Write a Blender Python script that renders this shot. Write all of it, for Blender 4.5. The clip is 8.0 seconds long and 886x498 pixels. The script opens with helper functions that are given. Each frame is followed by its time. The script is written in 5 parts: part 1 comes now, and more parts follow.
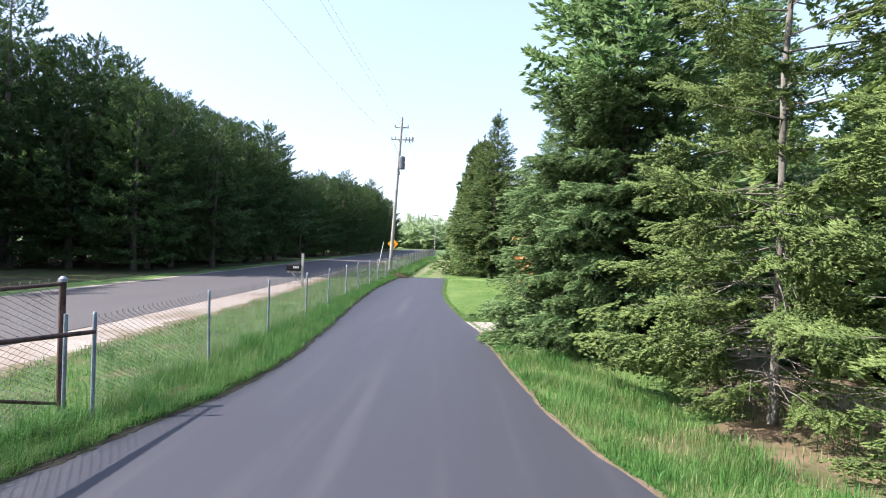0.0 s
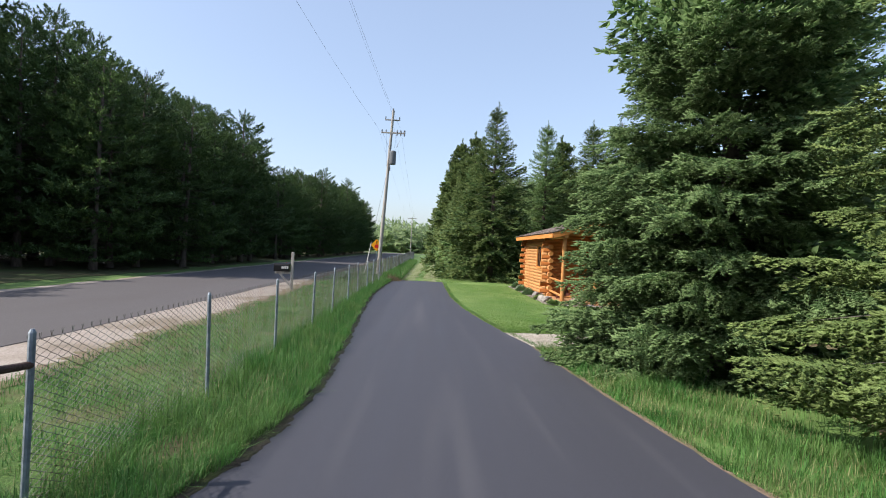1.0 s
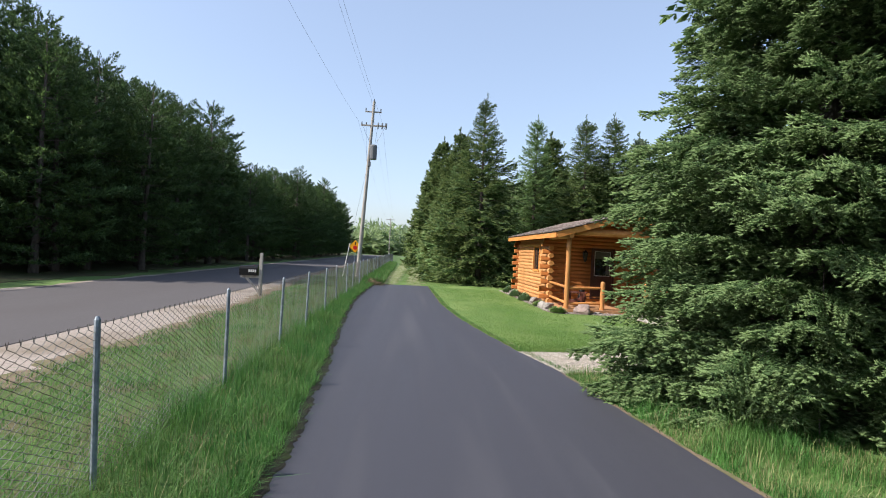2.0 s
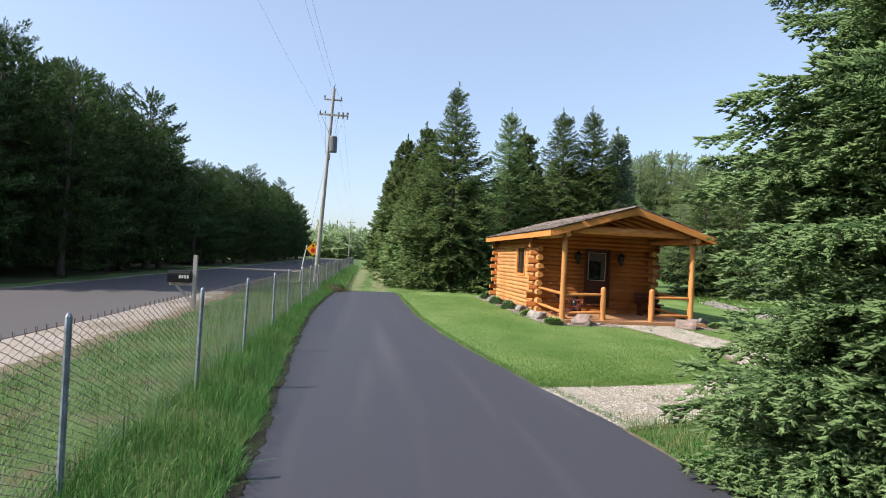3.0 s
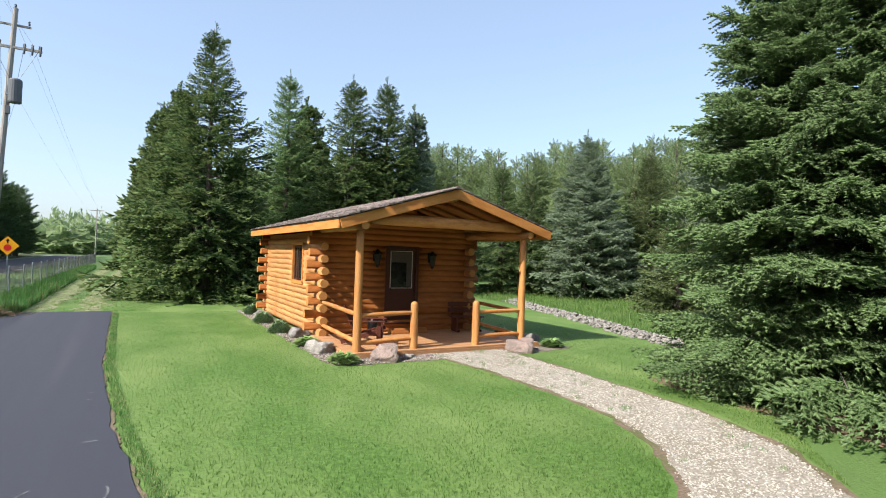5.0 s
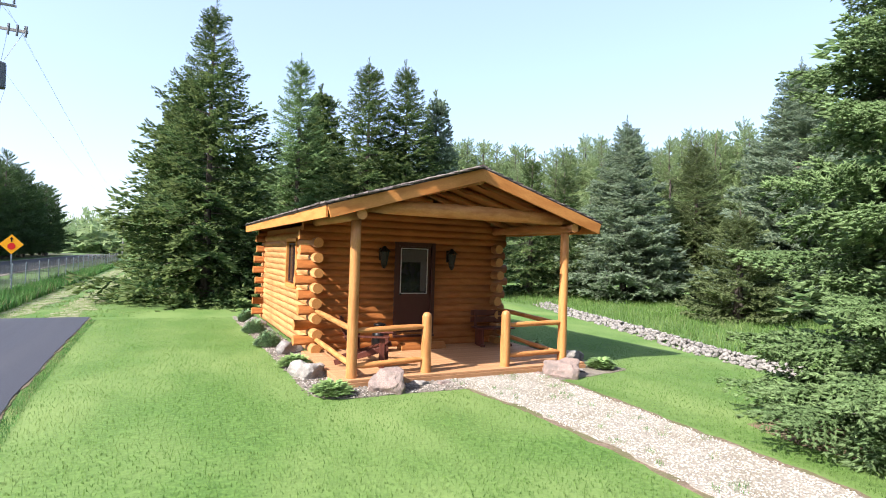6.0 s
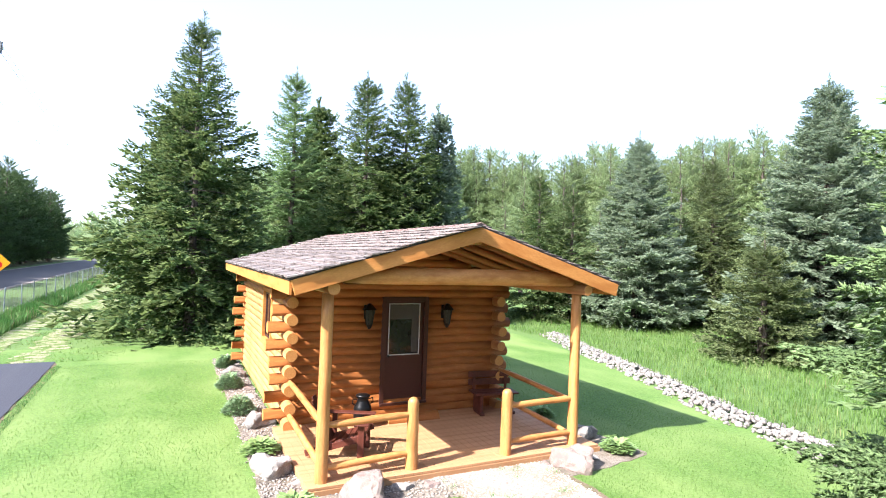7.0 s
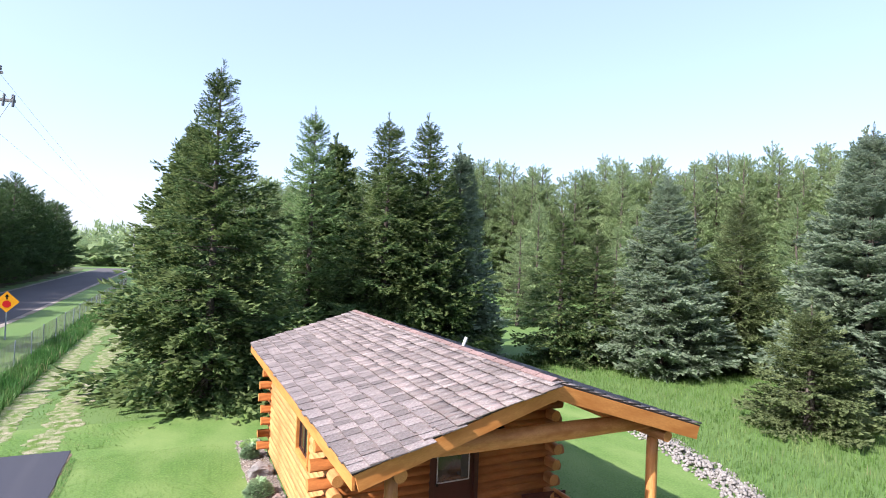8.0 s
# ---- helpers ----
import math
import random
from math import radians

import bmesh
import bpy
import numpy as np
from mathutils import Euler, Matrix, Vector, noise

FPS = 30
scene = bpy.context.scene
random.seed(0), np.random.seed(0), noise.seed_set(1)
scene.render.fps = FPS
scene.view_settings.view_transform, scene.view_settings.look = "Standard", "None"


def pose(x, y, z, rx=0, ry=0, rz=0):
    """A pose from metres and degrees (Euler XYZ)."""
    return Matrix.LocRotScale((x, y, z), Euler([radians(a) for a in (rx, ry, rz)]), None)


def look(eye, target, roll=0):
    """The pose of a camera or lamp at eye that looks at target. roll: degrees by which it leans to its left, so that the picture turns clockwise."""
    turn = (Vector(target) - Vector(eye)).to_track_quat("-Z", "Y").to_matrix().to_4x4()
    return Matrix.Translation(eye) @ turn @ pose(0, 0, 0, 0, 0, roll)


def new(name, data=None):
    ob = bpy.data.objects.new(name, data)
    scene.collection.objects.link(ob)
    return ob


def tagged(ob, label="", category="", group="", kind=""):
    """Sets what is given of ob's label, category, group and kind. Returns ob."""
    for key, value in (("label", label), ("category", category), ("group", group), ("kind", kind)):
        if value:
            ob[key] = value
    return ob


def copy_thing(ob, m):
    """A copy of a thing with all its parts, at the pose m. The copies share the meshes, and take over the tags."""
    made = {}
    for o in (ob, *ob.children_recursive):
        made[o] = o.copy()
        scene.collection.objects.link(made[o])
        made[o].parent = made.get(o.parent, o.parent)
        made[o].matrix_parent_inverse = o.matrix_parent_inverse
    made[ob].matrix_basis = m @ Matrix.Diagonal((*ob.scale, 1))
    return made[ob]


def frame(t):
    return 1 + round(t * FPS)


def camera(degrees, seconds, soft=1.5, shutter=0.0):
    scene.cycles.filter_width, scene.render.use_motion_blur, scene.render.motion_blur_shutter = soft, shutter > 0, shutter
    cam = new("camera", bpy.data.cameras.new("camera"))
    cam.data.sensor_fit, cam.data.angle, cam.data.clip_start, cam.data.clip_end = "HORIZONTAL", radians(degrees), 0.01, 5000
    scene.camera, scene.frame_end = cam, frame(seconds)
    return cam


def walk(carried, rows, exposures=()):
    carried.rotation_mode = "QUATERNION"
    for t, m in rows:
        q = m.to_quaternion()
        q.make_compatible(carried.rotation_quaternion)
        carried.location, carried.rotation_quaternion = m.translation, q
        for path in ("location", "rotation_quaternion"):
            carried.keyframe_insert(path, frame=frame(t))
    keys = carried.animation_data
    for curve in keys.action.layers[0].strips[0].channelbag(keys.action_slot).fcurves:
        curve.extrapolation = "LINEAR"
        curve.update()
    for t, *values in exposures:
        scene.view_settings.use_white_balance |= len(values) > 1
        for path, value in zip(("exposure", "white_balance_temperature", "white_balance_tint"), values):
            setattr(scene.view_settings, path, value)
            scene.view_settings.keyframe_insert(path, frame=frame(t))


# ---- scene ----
cam = camera(78.3, 8.0, soft=1.0)
PATH = [
    (0, (0.843, -1.594, 2.375), (0.783, 0.405, 2.354), 2.2),
    (0.5, (-0.369, -0.138, 2.178), (-0.53, 1.855, 2.16), 2.4),
    (1, (-0.897, 1.14, 2.07), (-0.847, 3.139, 2.07), 2.9),
    (1.5, (-1.102, 2.299, 2.05), (-0.977, 4.295, 2.058), 3.0),
    (3, (-1.561, 7.001, 1.896), (-1.283, 8.981, 1.929), 2.8),
    (3.5, (-1.168, 8.371, 1.931), (-0.437, 10.232, 1.986), 2.7),
    (4, (-0.733, 9.753, 2.231), (0.203, 11.52, 2.269), 2.2),
    (5.5, (1.179, 14.003, 2.208), (2.177, 15.736, 2.241), 1.8),
    (6, (1.9, 15.009, 2.207), (2.812, 16.789, 2.234), 1.8),
    (6.5, (2.5, 15.655, 2.599), (3.394, 17.444, 2.628), 1.8),
    (7, (2.766, 16.215, 3.319), (3.655, 18.007, 3.352), 2.1),
    (7.5, (2.645, 16.774, 4.346), (3.528, 18.568, 4.38), 2.2),
    (8, (2.233, 17.434, 5.437), (3.111, 19.231, 5.477), 2.3),
]
EXPOSURES = [
    (0.0, 1.40, 6300, 15), (0.5, 0.93, 6450, 15), (1.0, 0.68, 6500, 12), (1.5, 0.70, 6500, 12), (3.0, 0.70, 6500, 11), (3.5, 0.77, 6500, 10), (4.0, 0.80, 6450, 9),
    (5.5, 0.86, 6450, 9), (6.0, 1.27, 6280, 13), (6.5, 1.69, 6230, 13), (7.0, 1.87, 6150, 15), (7.5, 1.6, 6150, 15), (8.0, 1.24, 6100, 19)]
walk(cam, [(t, look(eye, target, roll)) for t, eye, target, roll in PATH], EXPOSURES)

# ---- light ----
SUN_TO = Vector((-1.13, -0.25, 1.0)).normalized()
world = bpy.data.worlds.new("sky")
scene.world = world
world.use_nodes = True
wn = world.node_tree.nodes
sky = wn.new("ShaderNodeTexSky")
sky.sky_type, sky.sun_disc = "NISHITA", False
sky.sun_elevation = math.asin(SUN_TO.z)
sky.sun_rotation = math.atan2(SUN_TO.x, SUN_TO.y)
sky.air_density, sky.dust_density, sky.ozone_density = 1.0, 1.8, 1.4
wn["Background"].inputs[1].default_value = 0.13
haze = wn.new("ShaderNodeMix")
haze.data_type = "RGBA"
haze.inputs[0].default_value, haze.inputs[7].default_value = 0.3, (3.9, 4.72, 6.2, 1)
world.node_tree.links.new(sky.outputs[0], haze.inputs[6])
world.node_tree.links.new(haze.outputs[2], wn["Background"].inputs[0])
sun_data = bpy.data.lights.new("sun", "SUN")
sun_data.energy, sun_data.angle, sun_data.color = 4.9, radians(0.55), (1.0, 0.94, 0.84)
sun = new("sun", sun_data)
sun.matrix_world = look((0, 0, 60), Vector((0, 0, 60)) - SUN_TO)

# ---- materials ----
def surface(name, a, b, c=None, scale=4.0, fine=60.0, rough=0.8, bump=0.2, stretch=(1, 1, 1), metal=0.0,
            random_obj=0.0, random_island=0.0, leaf=0.0, spec=0.3, depth=0.01, detail=6.0, patch=(0.45, 0.65), even=False):
    """Two noises mix colours a and b, and c in patches; bump from the finer one."""
    m = bpy.data.materials.new(name)
    m.use_nodes = True
    t, n, l = m.node_tree, m.node_tree.nodes, m.node_tree.links
    p = n["Principled BSDF"]
    co = n.new("ShaderNodeTexCoord")
    mp = n.new("ShaderNodeMapping")
    mp.inputs["Scale"].default_value = stretch
    l.new(co.outputs["Object"], mp.inputs[0])
    big, small = n.new("ShaderNodeTexNoise"), n.new("ShaderNodeTexNoise")
    for node, s in ((big, scale), (small, fine)):
        node.inputs["Scale"].default_value, node.inputs["Detail"].default_value = s, detail
        l.new(co.outputs["Object"] if even and node is small else mp.outputs[0], node.inputs["Vector"])
    def ramp(src, lo, hi):
        r = n.new("ShaderNodeMapRange")
        r.inputs[1].default_value, r.inputs[2].default_value = lo, hi
        l.new(src, r.inputs[0])
        return r.outputs[0]
    def mix(fac, x, y, kind="MIX"):
        k = n.new("ShaderNodeMix")
        k.data_type, k.blend_type = "RGBA", kind
        for sock, v in ((k.inputs[0], fac), (k.inputs[6], x), (k.inputs[7], y)):
            if isinstance(v, (tuple, float, int)):
                sock.default_value = (*v, 1) if isinstance(v, tuple) else v
            else:
                l.new(v, sock)
        return k.outputs[2]
    col = mix(ramp(small.outputs[0], 0.35, 0.65), a, b)
    if c:
        col = mix(ramp(big.outputs[0], *patch), col, c)
    vary = n.new("ShaderNodeHueSaturation")
    val = None
    if random_obj:
        info = n.new("ShaderNodeObjectInfo")
        val, amt = info.outputs["Random"], random_obj
    if random_island:
        info = n.new("ShaderNodeNewGeometry")
        val, amt = info.outputs["Random Per Island"], random_island
    if val:
        r = n.new("ShaderNodeMapRange")
        r.inputs[3].default_value, r.inputs[4].default_value = 1 - amt, 1 + amt
        l.new(val, r.inputs[0])
        l.new(r.outputs[0], vary.inputs["Value"])
    l.new(col, vary.inputs["Color"])
    l.new(vary.outputs[0], p.inputs["Base Color"])
    rr = n.new("ShaderNodeMapRange")
    rr.inputs[3].default_value, rr.inputs[4].default_value = max(0.02, rough - 0.1), min(1, rough + 0.1)
    l.new(big.outputs[0], rr.inputs[0])
    l.new(rr.outputs[0], p.inputs["Roughness"])
    p.inputs["Metallic"].default_value = metal
    p.inputs["Specular IOR Level"].default_value = spec
    if bump:
        bp = n.new("ShaderNodeBump")
        bp.inputs["Strength"].default_value, bp.inputs["Distance"].default_value = bump, depth
        l.new(small.outputs[0], bp.inputs["Height"])
        l.new(bp.outputs[0], p.inputs["Normal"])
    if leaf:
        tr, mx = n.new("ShaderNodeBsdfTranslucent"), n.new("ShaderNodeMixShader")
        l.new(vary.outputs[0], tr.inputs[0])
        mx.inputs[0].default_value = leaf
        l.new(p.outputs[0], mx.inputs[1])
        l.new(tr.outputs[0], mx.inputs[2])
        l.new(mx.outputs[0], n["Material Output"].inputs[0])
    return m


def plain(name, color, rough=0.5, metal=0.0):
    return surface(name, color, tuple(0.8 * v for v in color), scale=3, fine=40, rough=rough, bump=0.05, metal=metal)


M_GROUND = surface("meadow", (0.075, 0.14, 0.035), (0.106, 0.186, 0.05), (0.105, 0.165, 0.048), scale=0.25, fine=22, patch=(0.35, 0.75), bump=0.6, depth=0.03)
M_LAWN = surface("lawn", (0.058, 0.12, 0.022), (0.106, 0.193, 0.04), (0.155, 0.225, 0.066), scale=0.6, fine=18, stretch=(1, 0.55, 1), patch=(0.4, 0.66), even=True, bump=0.6, depth=0.02)
M_ASPHALT = surface("sealed_asphalt", (0.030, 0.031, 0.042), (0.052, 0.052, 0.065), (0.078, 0.077, 0.088), scale=2.1, fine=150, rough=0.68, bump=0.3, depth=0.004, stretch=(1, 0.045, 1), spec=0.4, patch=(0.54, 0.95), even=True, detail=3.0)
M_ROAD = surface("road_asphalt", (0.066, 0.061, 0.064), (0.1, 0.092, 0.095), (0.08, 0.073, 0.075), scale=0.4, fine=90, rough=0.85, bump=0.25, stretch=(1, 0.3, 1))
M_SHOULDER = surface("shoulder_gravel", (0.24, 0.20, 0.175), (0.34, 0.30, 0.265), (0.19, 0.155, 0.12), scale=0.6, fine=30, rough=0.95, bump=0.6, depth=0.02)
M_SOIL = surface("needle_litter", (0.15, 0.1, 0.065), (0.23, 0.17, 0.115), (0.08, 0.085, 0.035), scale=1.5, fine=50, rough=0.95, bump=0.6)
M_EDGE = surface("brown_dirt", (0.125, 0.088, 0.06), (0.2, 0.15, 0.11), (0.1, 0.105, 0.042), scale=2.0, fine=30, rough=0.95, bump=0.5)
# needles and moss, with the woods' shade put into the colour
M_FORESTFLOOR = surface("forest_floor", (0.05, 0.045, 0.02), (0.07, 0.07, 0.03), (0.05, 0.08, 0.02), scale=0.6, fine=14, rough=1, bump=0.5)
M_PATH = surface("path_base", (0.22, 0.192, 0.158), (0.36, 0.325, 0.28), (0.22, 0.19, 0.14), scale=1.2, fine=30, rough=0.95, bump=0.8, depth=0.02)
M_STONE = surface("path_stone", (0.33, 0.3, 0.262), (0.47, 0.435, 0.39), rough=0.9, scale=3, fine=30, bump=0.3, random_island=0.5)
M_BEDSTONE = surface("bed_stone", (0.2, 0.172, 0.15), (0.32, 0.285, 0.255), rough=0.9, scale=3, fine=30, bump=0.3, random_island=0.5)
M_BED = surface("bed_base", (0.15, 0.125, 0.1), (0.26, 0.225, 0.19), (0.12, 0.1, 0.075), scale=1.5, fine=30, rough=0.95, bump=0.8, depth=0.02)
M_COBBLE = surface("field_stone", (0.17, 0.158, 0.145), (0.27, 0.25, 0.232), rough=0.9, scale=4, fine=30, bump=0.4, random_obj=0.3, random_island=0.25)
M_TRACK = surface("track_gravel", (0.23, 0.21, 0.135), (0.34, 0.305, 0.225), (0.09, 0.15, 0.028), scale=3.5, fine=22, rough=0.95, bump=0.6, depth=0.02, patch=(0.36, 0.6))
M_GRANITE = surface("pink_granite", (0.2, 0.143, 0.124), (0.29, 0.225, 0.2), (0.16, 0.13, 0.118), scale=5, fine=60, rough=0.85, bump=0.4)
M_GREYROCK = surface("grey_fieldstone", (0.19, 0.175, 0.165), (0.28, 0.265, 0.25), (0.14, 0.13, 0.125), scale=5, fine=50, rough=0.85, bump=0.4)
M_PALEROCK = surface("pale_fieldstone", (0.23, 0.21, 0.195), (0.33, 0.31, 0.285), (0.18, 0.165, 0.15), scale=5, fine=50, rough=0.85, bump=0.4)
# one log stain twice: darker for the shaded front, paler for the sunlit side
M_LOG_SHADE = surface("honey_log_shade", (0.285, 0.1, 0.026), (0.358, 0.132, 0.036), (0.232, 0.078, 0.019), scale=1.8, fine=14, rough=0.6, bump=0.25, stretch=(1, 6, 6), random_obj=0.14, spec=0.22)
M_LOGY_LIT = surface("honey_log_sunlit", (0.43, 0.2, 0.075), (0.52, 0.26, 0.1), (0.35, 0.15, 0.05), scale=1.8, fine=14, rough=0.55, bump=0.25, stretch=(6, 1, 6), random_obj=0.14, spec=0.4)
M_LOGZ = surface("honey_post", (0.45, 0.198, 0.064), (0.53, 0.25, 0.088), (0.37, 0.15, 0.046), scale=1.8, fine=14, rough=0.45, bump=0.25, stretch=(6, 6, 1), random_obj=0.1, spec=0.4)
M_RAIL = surface("honey_rail", (0.44, 0.185, 0.056), (0.52, 0.24, 0.08), (0.36, 0.138, 0.038), scale=1.8, fine=14, rough=0.5, bump=0.25, stretch=(2, 2, 7), random_obj=0.1, spec=0.35)
M_FASCIA = surface("fascia_board", (0.5, 0.208, 0.056), (0.58, 0.255, 0.074), (0.44, 0.168, 0.042), scale=1.5, fine=16, rough=0.5, bump=0.12, stretch=(1, 1, 5))
M_ENDGRAIN = surface("log_end", (0.40, 0.175, 0.05), (0.48, 0.225, 0.07), scale=10, fine=60, rough=0.6, bump=0.2)
M_DECK = surface("stained_deck", (0.39, 0.205, 0.10), (0.47, 0.26, 0.135), (0.345, 0.178, 0.085), scale=1.2, fine=20, rough=0.6, bump=0.15, stretch=(1, 6, 1))
M_SHAKE = surface("weathered_shake", (0.105, 0.085, 0.08), (0.275, 0.245, 0.232), (0.17, 0.13, 0.122), scale=2.5, fine=16, rough=0.9, bump=0.9, stretch=(8, 1.3, 1), random_obj=0.32)
M_SHAKE_REST = surface("weathered_shake_rest", (0.105, 0.085, 0.08), (0.275, 0.245, 0.232), (0.17, 0.13, 0.122), scale=2.5, fine=16, rough=0.9, bump=0.9, stretch=(8, 1.3, 1), random_island=0.32)
M_RIDGE = surface("ridge_cap_shake", (0.165, 0.11, 0.1), (0.235, 0.16, 0.145), scale=2.5, fine=26, rough=0.9, bump=0.4, random_obj=0.15)
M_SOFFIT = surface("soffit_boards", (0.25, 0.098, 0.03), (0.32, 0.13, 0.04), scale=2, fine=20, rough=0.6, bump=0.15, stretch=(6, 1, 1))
M_DRIP = plain("brown_drip_edge", (0.05, 0.035, 0.03), 0.5)
M_DOOR = surface("brown_door_paint", (0.045, 0.016, 0.012), (0.06, 0.022, 0.016), scale=3, fine=40, rough=0.45, bump=0.06)
M_WHITETRIM = plain("white_trim", (0.5, 0.5, 0.49), 0.5)
M_BLACK = plain("black_metal", (0.015, 0.015, 0.016), 0.4, 0.6)
M_CHAIR = surface("mahogany_stain", (0.075, 0.02, 0.013), (0.11, 0.032, 0.02), (0.06, 0.016, 0.01), scale=3, fine=18, rough=0.5, bump=0.15)
M_STEEL = surface("galvanised_steel", (0.24, 0.28, 0.33), (0.34, 0.385, 0.44), (0.17, 0.195, 0.225), scale=4, fine=30, rough=0.62, bump=0.05, metal=0.5)
M_WIRE = surface("galvanised_wire", (0.15, 0.15, 0.147), (0.23, 0.23, 0.225), (0.11, 0.085, 0.07), scale=3, fine=20, rough=0.6, bump=0, metal=0.4)
M_RUST = surface("rusty_pipe", (0.085, 0.05, 0.042), (0.14, 0.09, 0.075), (0.06, 0.04, 0.035), scale=6, fine=50, rough=0.8, bump=0.25, metal=0.3)
M_POLE = surface("grey_pole_wood", (0.30, 0.28, 0.26), (0.40, 0.38, 0.35), (0.24, 0.22, 0.2), scale=1.2, fine=18, rough=0.9, bump=0.3, stretch=(8, 8, 1))
M_GREYPAINT = plain("grey_tank", (0.13, 0.14, 0.155), 0.45)
M_CHALK = surface("worn_chalk", (0.08, 0.08, 0.088), (0.18, 0.18, 0.19), (0.07, 0.07, 0.08), scale=9, fine=60, rough=0.9, bump=0.1)
M_YELLOW = plain("sign_yellow", (0.80, 0.36, 0.01), 0.4)
M_RED = plain("sign_red", (0.55, 0.015, 0.015), 0.4)
M_BARK = surface("spruce_bark", (0.14, 0.12, 0.105), (0.25, 0.22, 0.20), (0.10, 0.08, 0.07), scale=4, fine=20, rough=0.95, bump=0.7, stretch=(1, 1, 0.3))
M_GREYBARK = surface("pale_grey_bark", (0.13, 0.12, 0.105), (0.21, 0.195, 0.175), (0.09, 0.08, 0.066), scale=5, fine=24, rough=0.95, bump=0.5, stretch=(1, 1, 0.4))
M_DEADWOOD = surface("dead_twig", (0.17, 0.145, 0.125), (0.26, 0.23, 0.2), scale=4, fine=20, rough=0.95, bump=0.3)
M_DARKBARK = surface("pine_bark", (0.07, 0.055, 0.045), (0.12, 0.10, 0.085), scale=3, fine=12, rough=0.95, bump=0.7, stretch=(1, 1, 0.3))


def needles(name, a, b, leaf=0.35):
    return surface(name, tuple(0.55 * x for x in a), tuple(1.25 * x for x in b), tuple(0.5 * (x + y) * 0.8 for x, y in zip(a, b)), scale=0.7, fine=130, rough=0.62, bump=0, random_island=0.22, leaf=leaf, spec=0.25, detail=2.0)


M_NEEDLE = needles("spruce_needles", (0.092, 0.178, 0.066), (0.138, 0.238, 0.09), 0.6)
M_NEEDLE_NEW = needles("spruce_new_growth", (0.188, 0.298, 0.118), (0.25, 0.366, 0.155), 0.5)
M_NEEDLE_YEL = needles("pale_spruce_needles", (0.115, 0.188, 0.06), (0.172, 0.252, 0.08), 0.5)
M_NEEDLE_YEL_NEW = needles("pale_new_growth", (0.188, 0.27, 0.086), (0.245, 0.332, 0.112), 0.5)
M_BLUE = needles("blue_spruce_needles", (0.225, 0.295, 0.195), (0.31, 0.385, 0.26), 0.6)
M_BLUE_NEW = needles("blue_new_growth", (0.25, 0.322, 0.215), (0.32, 0.395, 0.27), 0.6)
M_OLIVE = needles("olive_spruce_needles", (0.064, 0.114, 0.042), (0.098, 0.162, 0.056), 0.45)
M_OLIVE_NEW = needles("olive_new_growth", (0.14, 0.195, 0.068), (0.185, 0.248, 0.09), 0.45)
M_MEADOW_SPRUCE = needles("sunlit_spruce_needles", (0.15, 0.195, 0.085), (0.215, 0.265, 0.115), 0.5)
M_SPRUCE_PALE = needles("light_spruce_needles", (0.135, 0.228, 0.09), (0.2, 0.305, 0.122), 0.55)
M_SPRUCE_PALE_NEW = needles("light_spruce_tips", (0.215, 0.33, 0.138), (0.275, 0.395, 0.172), 0.55)
# pine needles twice: lightened for the sunlit woods, darkened for the shaded ones
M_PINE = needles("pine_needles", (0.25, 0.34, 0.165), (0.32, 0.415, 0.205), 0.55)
M_PINE_SHADE = needles("shaded_pine_needles", (0.06, 0.112, 0.044), (0.094, 0.156, 0.056), 0.3)
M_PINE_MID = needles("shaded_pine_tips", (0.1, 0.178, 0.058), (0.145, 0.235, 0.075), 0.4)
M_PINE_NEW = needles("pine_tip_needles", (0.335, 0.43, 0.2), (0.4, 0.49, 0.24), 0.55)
M_BLADE = surface("grass_blades", (0.046, 0.146, 0.03), (0.082, 0.215, 0.048), (0.115, 0.215, 0.06), scale=0.9, fine=3, rough=0.6, bump=0, random_island=0.4, leaf=0.35, detail=2)
M_LAWNBLADE = surface("mown_blades", (0.1, 0.195, 0.04), (0.14, 0.24, 0.057), (0.185, 0.266, 0.084), scale=0.6, fine=3, rough=0.65, bump=0, random_island=0.3, leaf=0.5, detail=2)
M_BLADE_DRY = surface("seeding_grass", (0.20, 0.22, 0.09), (0.28, 0.28, 0.14), scale=0.6, fine=3, rough=0.7, bump=0, random_island=0.3, leaf=0.3, detail=2)
M_HOSTA = surface("perennial_leaves", (0.2, 0.32, 0.1), (0.3, 0.43, 0.17), scale=3, fine=20, rough=0.5, bump=0, random_island=0.3, leaf=0.25)
M_SHRUB = surface("grey_green_leaves", (0.19, 0.3, 0.15), (0.27, 0.39, 0.22), scale=3, fine=20, rough=0.6, bump=0, random_island=0.3, leaf=0.2)
glass = bpy.data.materials.new("window_glass")
glass.use_nodes = True
gp = glass.node_tree.nodes["Principled BSDF"]
gp.inputs["Base Color"].default_value = (0.9, 0.93, 0.95, 1)
gp.inputs["Roughness"].default_value = 0.02
gp.inputs["Transmission Weight"].default_value = 1.0
gp.inputs["IOR"].default_value = 1.45


# ---- building helpers ----
def mesh_of(bm, name, mats, smooth=False):
    me = bpy.data.meshes.new(name)
    bm.to_mesh(me)
    bm.free()
    for m in mats if isinstance(mats, (list, tuple)) else [mats]:
        me.materials.append(m)
    if smooth:
        me.polygons.foreach_set("use_smooth", [True] * len(me.polygons))
    return me


def part(name, bm, material, parent=None, label="", smooth=False, at=None):
    ob = new(name, mesh_of(bm, name, material, smooth))
    if parent:
        ob.parent = parent
    if at is not None:
        ob.matrix_basis = at
    return tagged(ob, label)


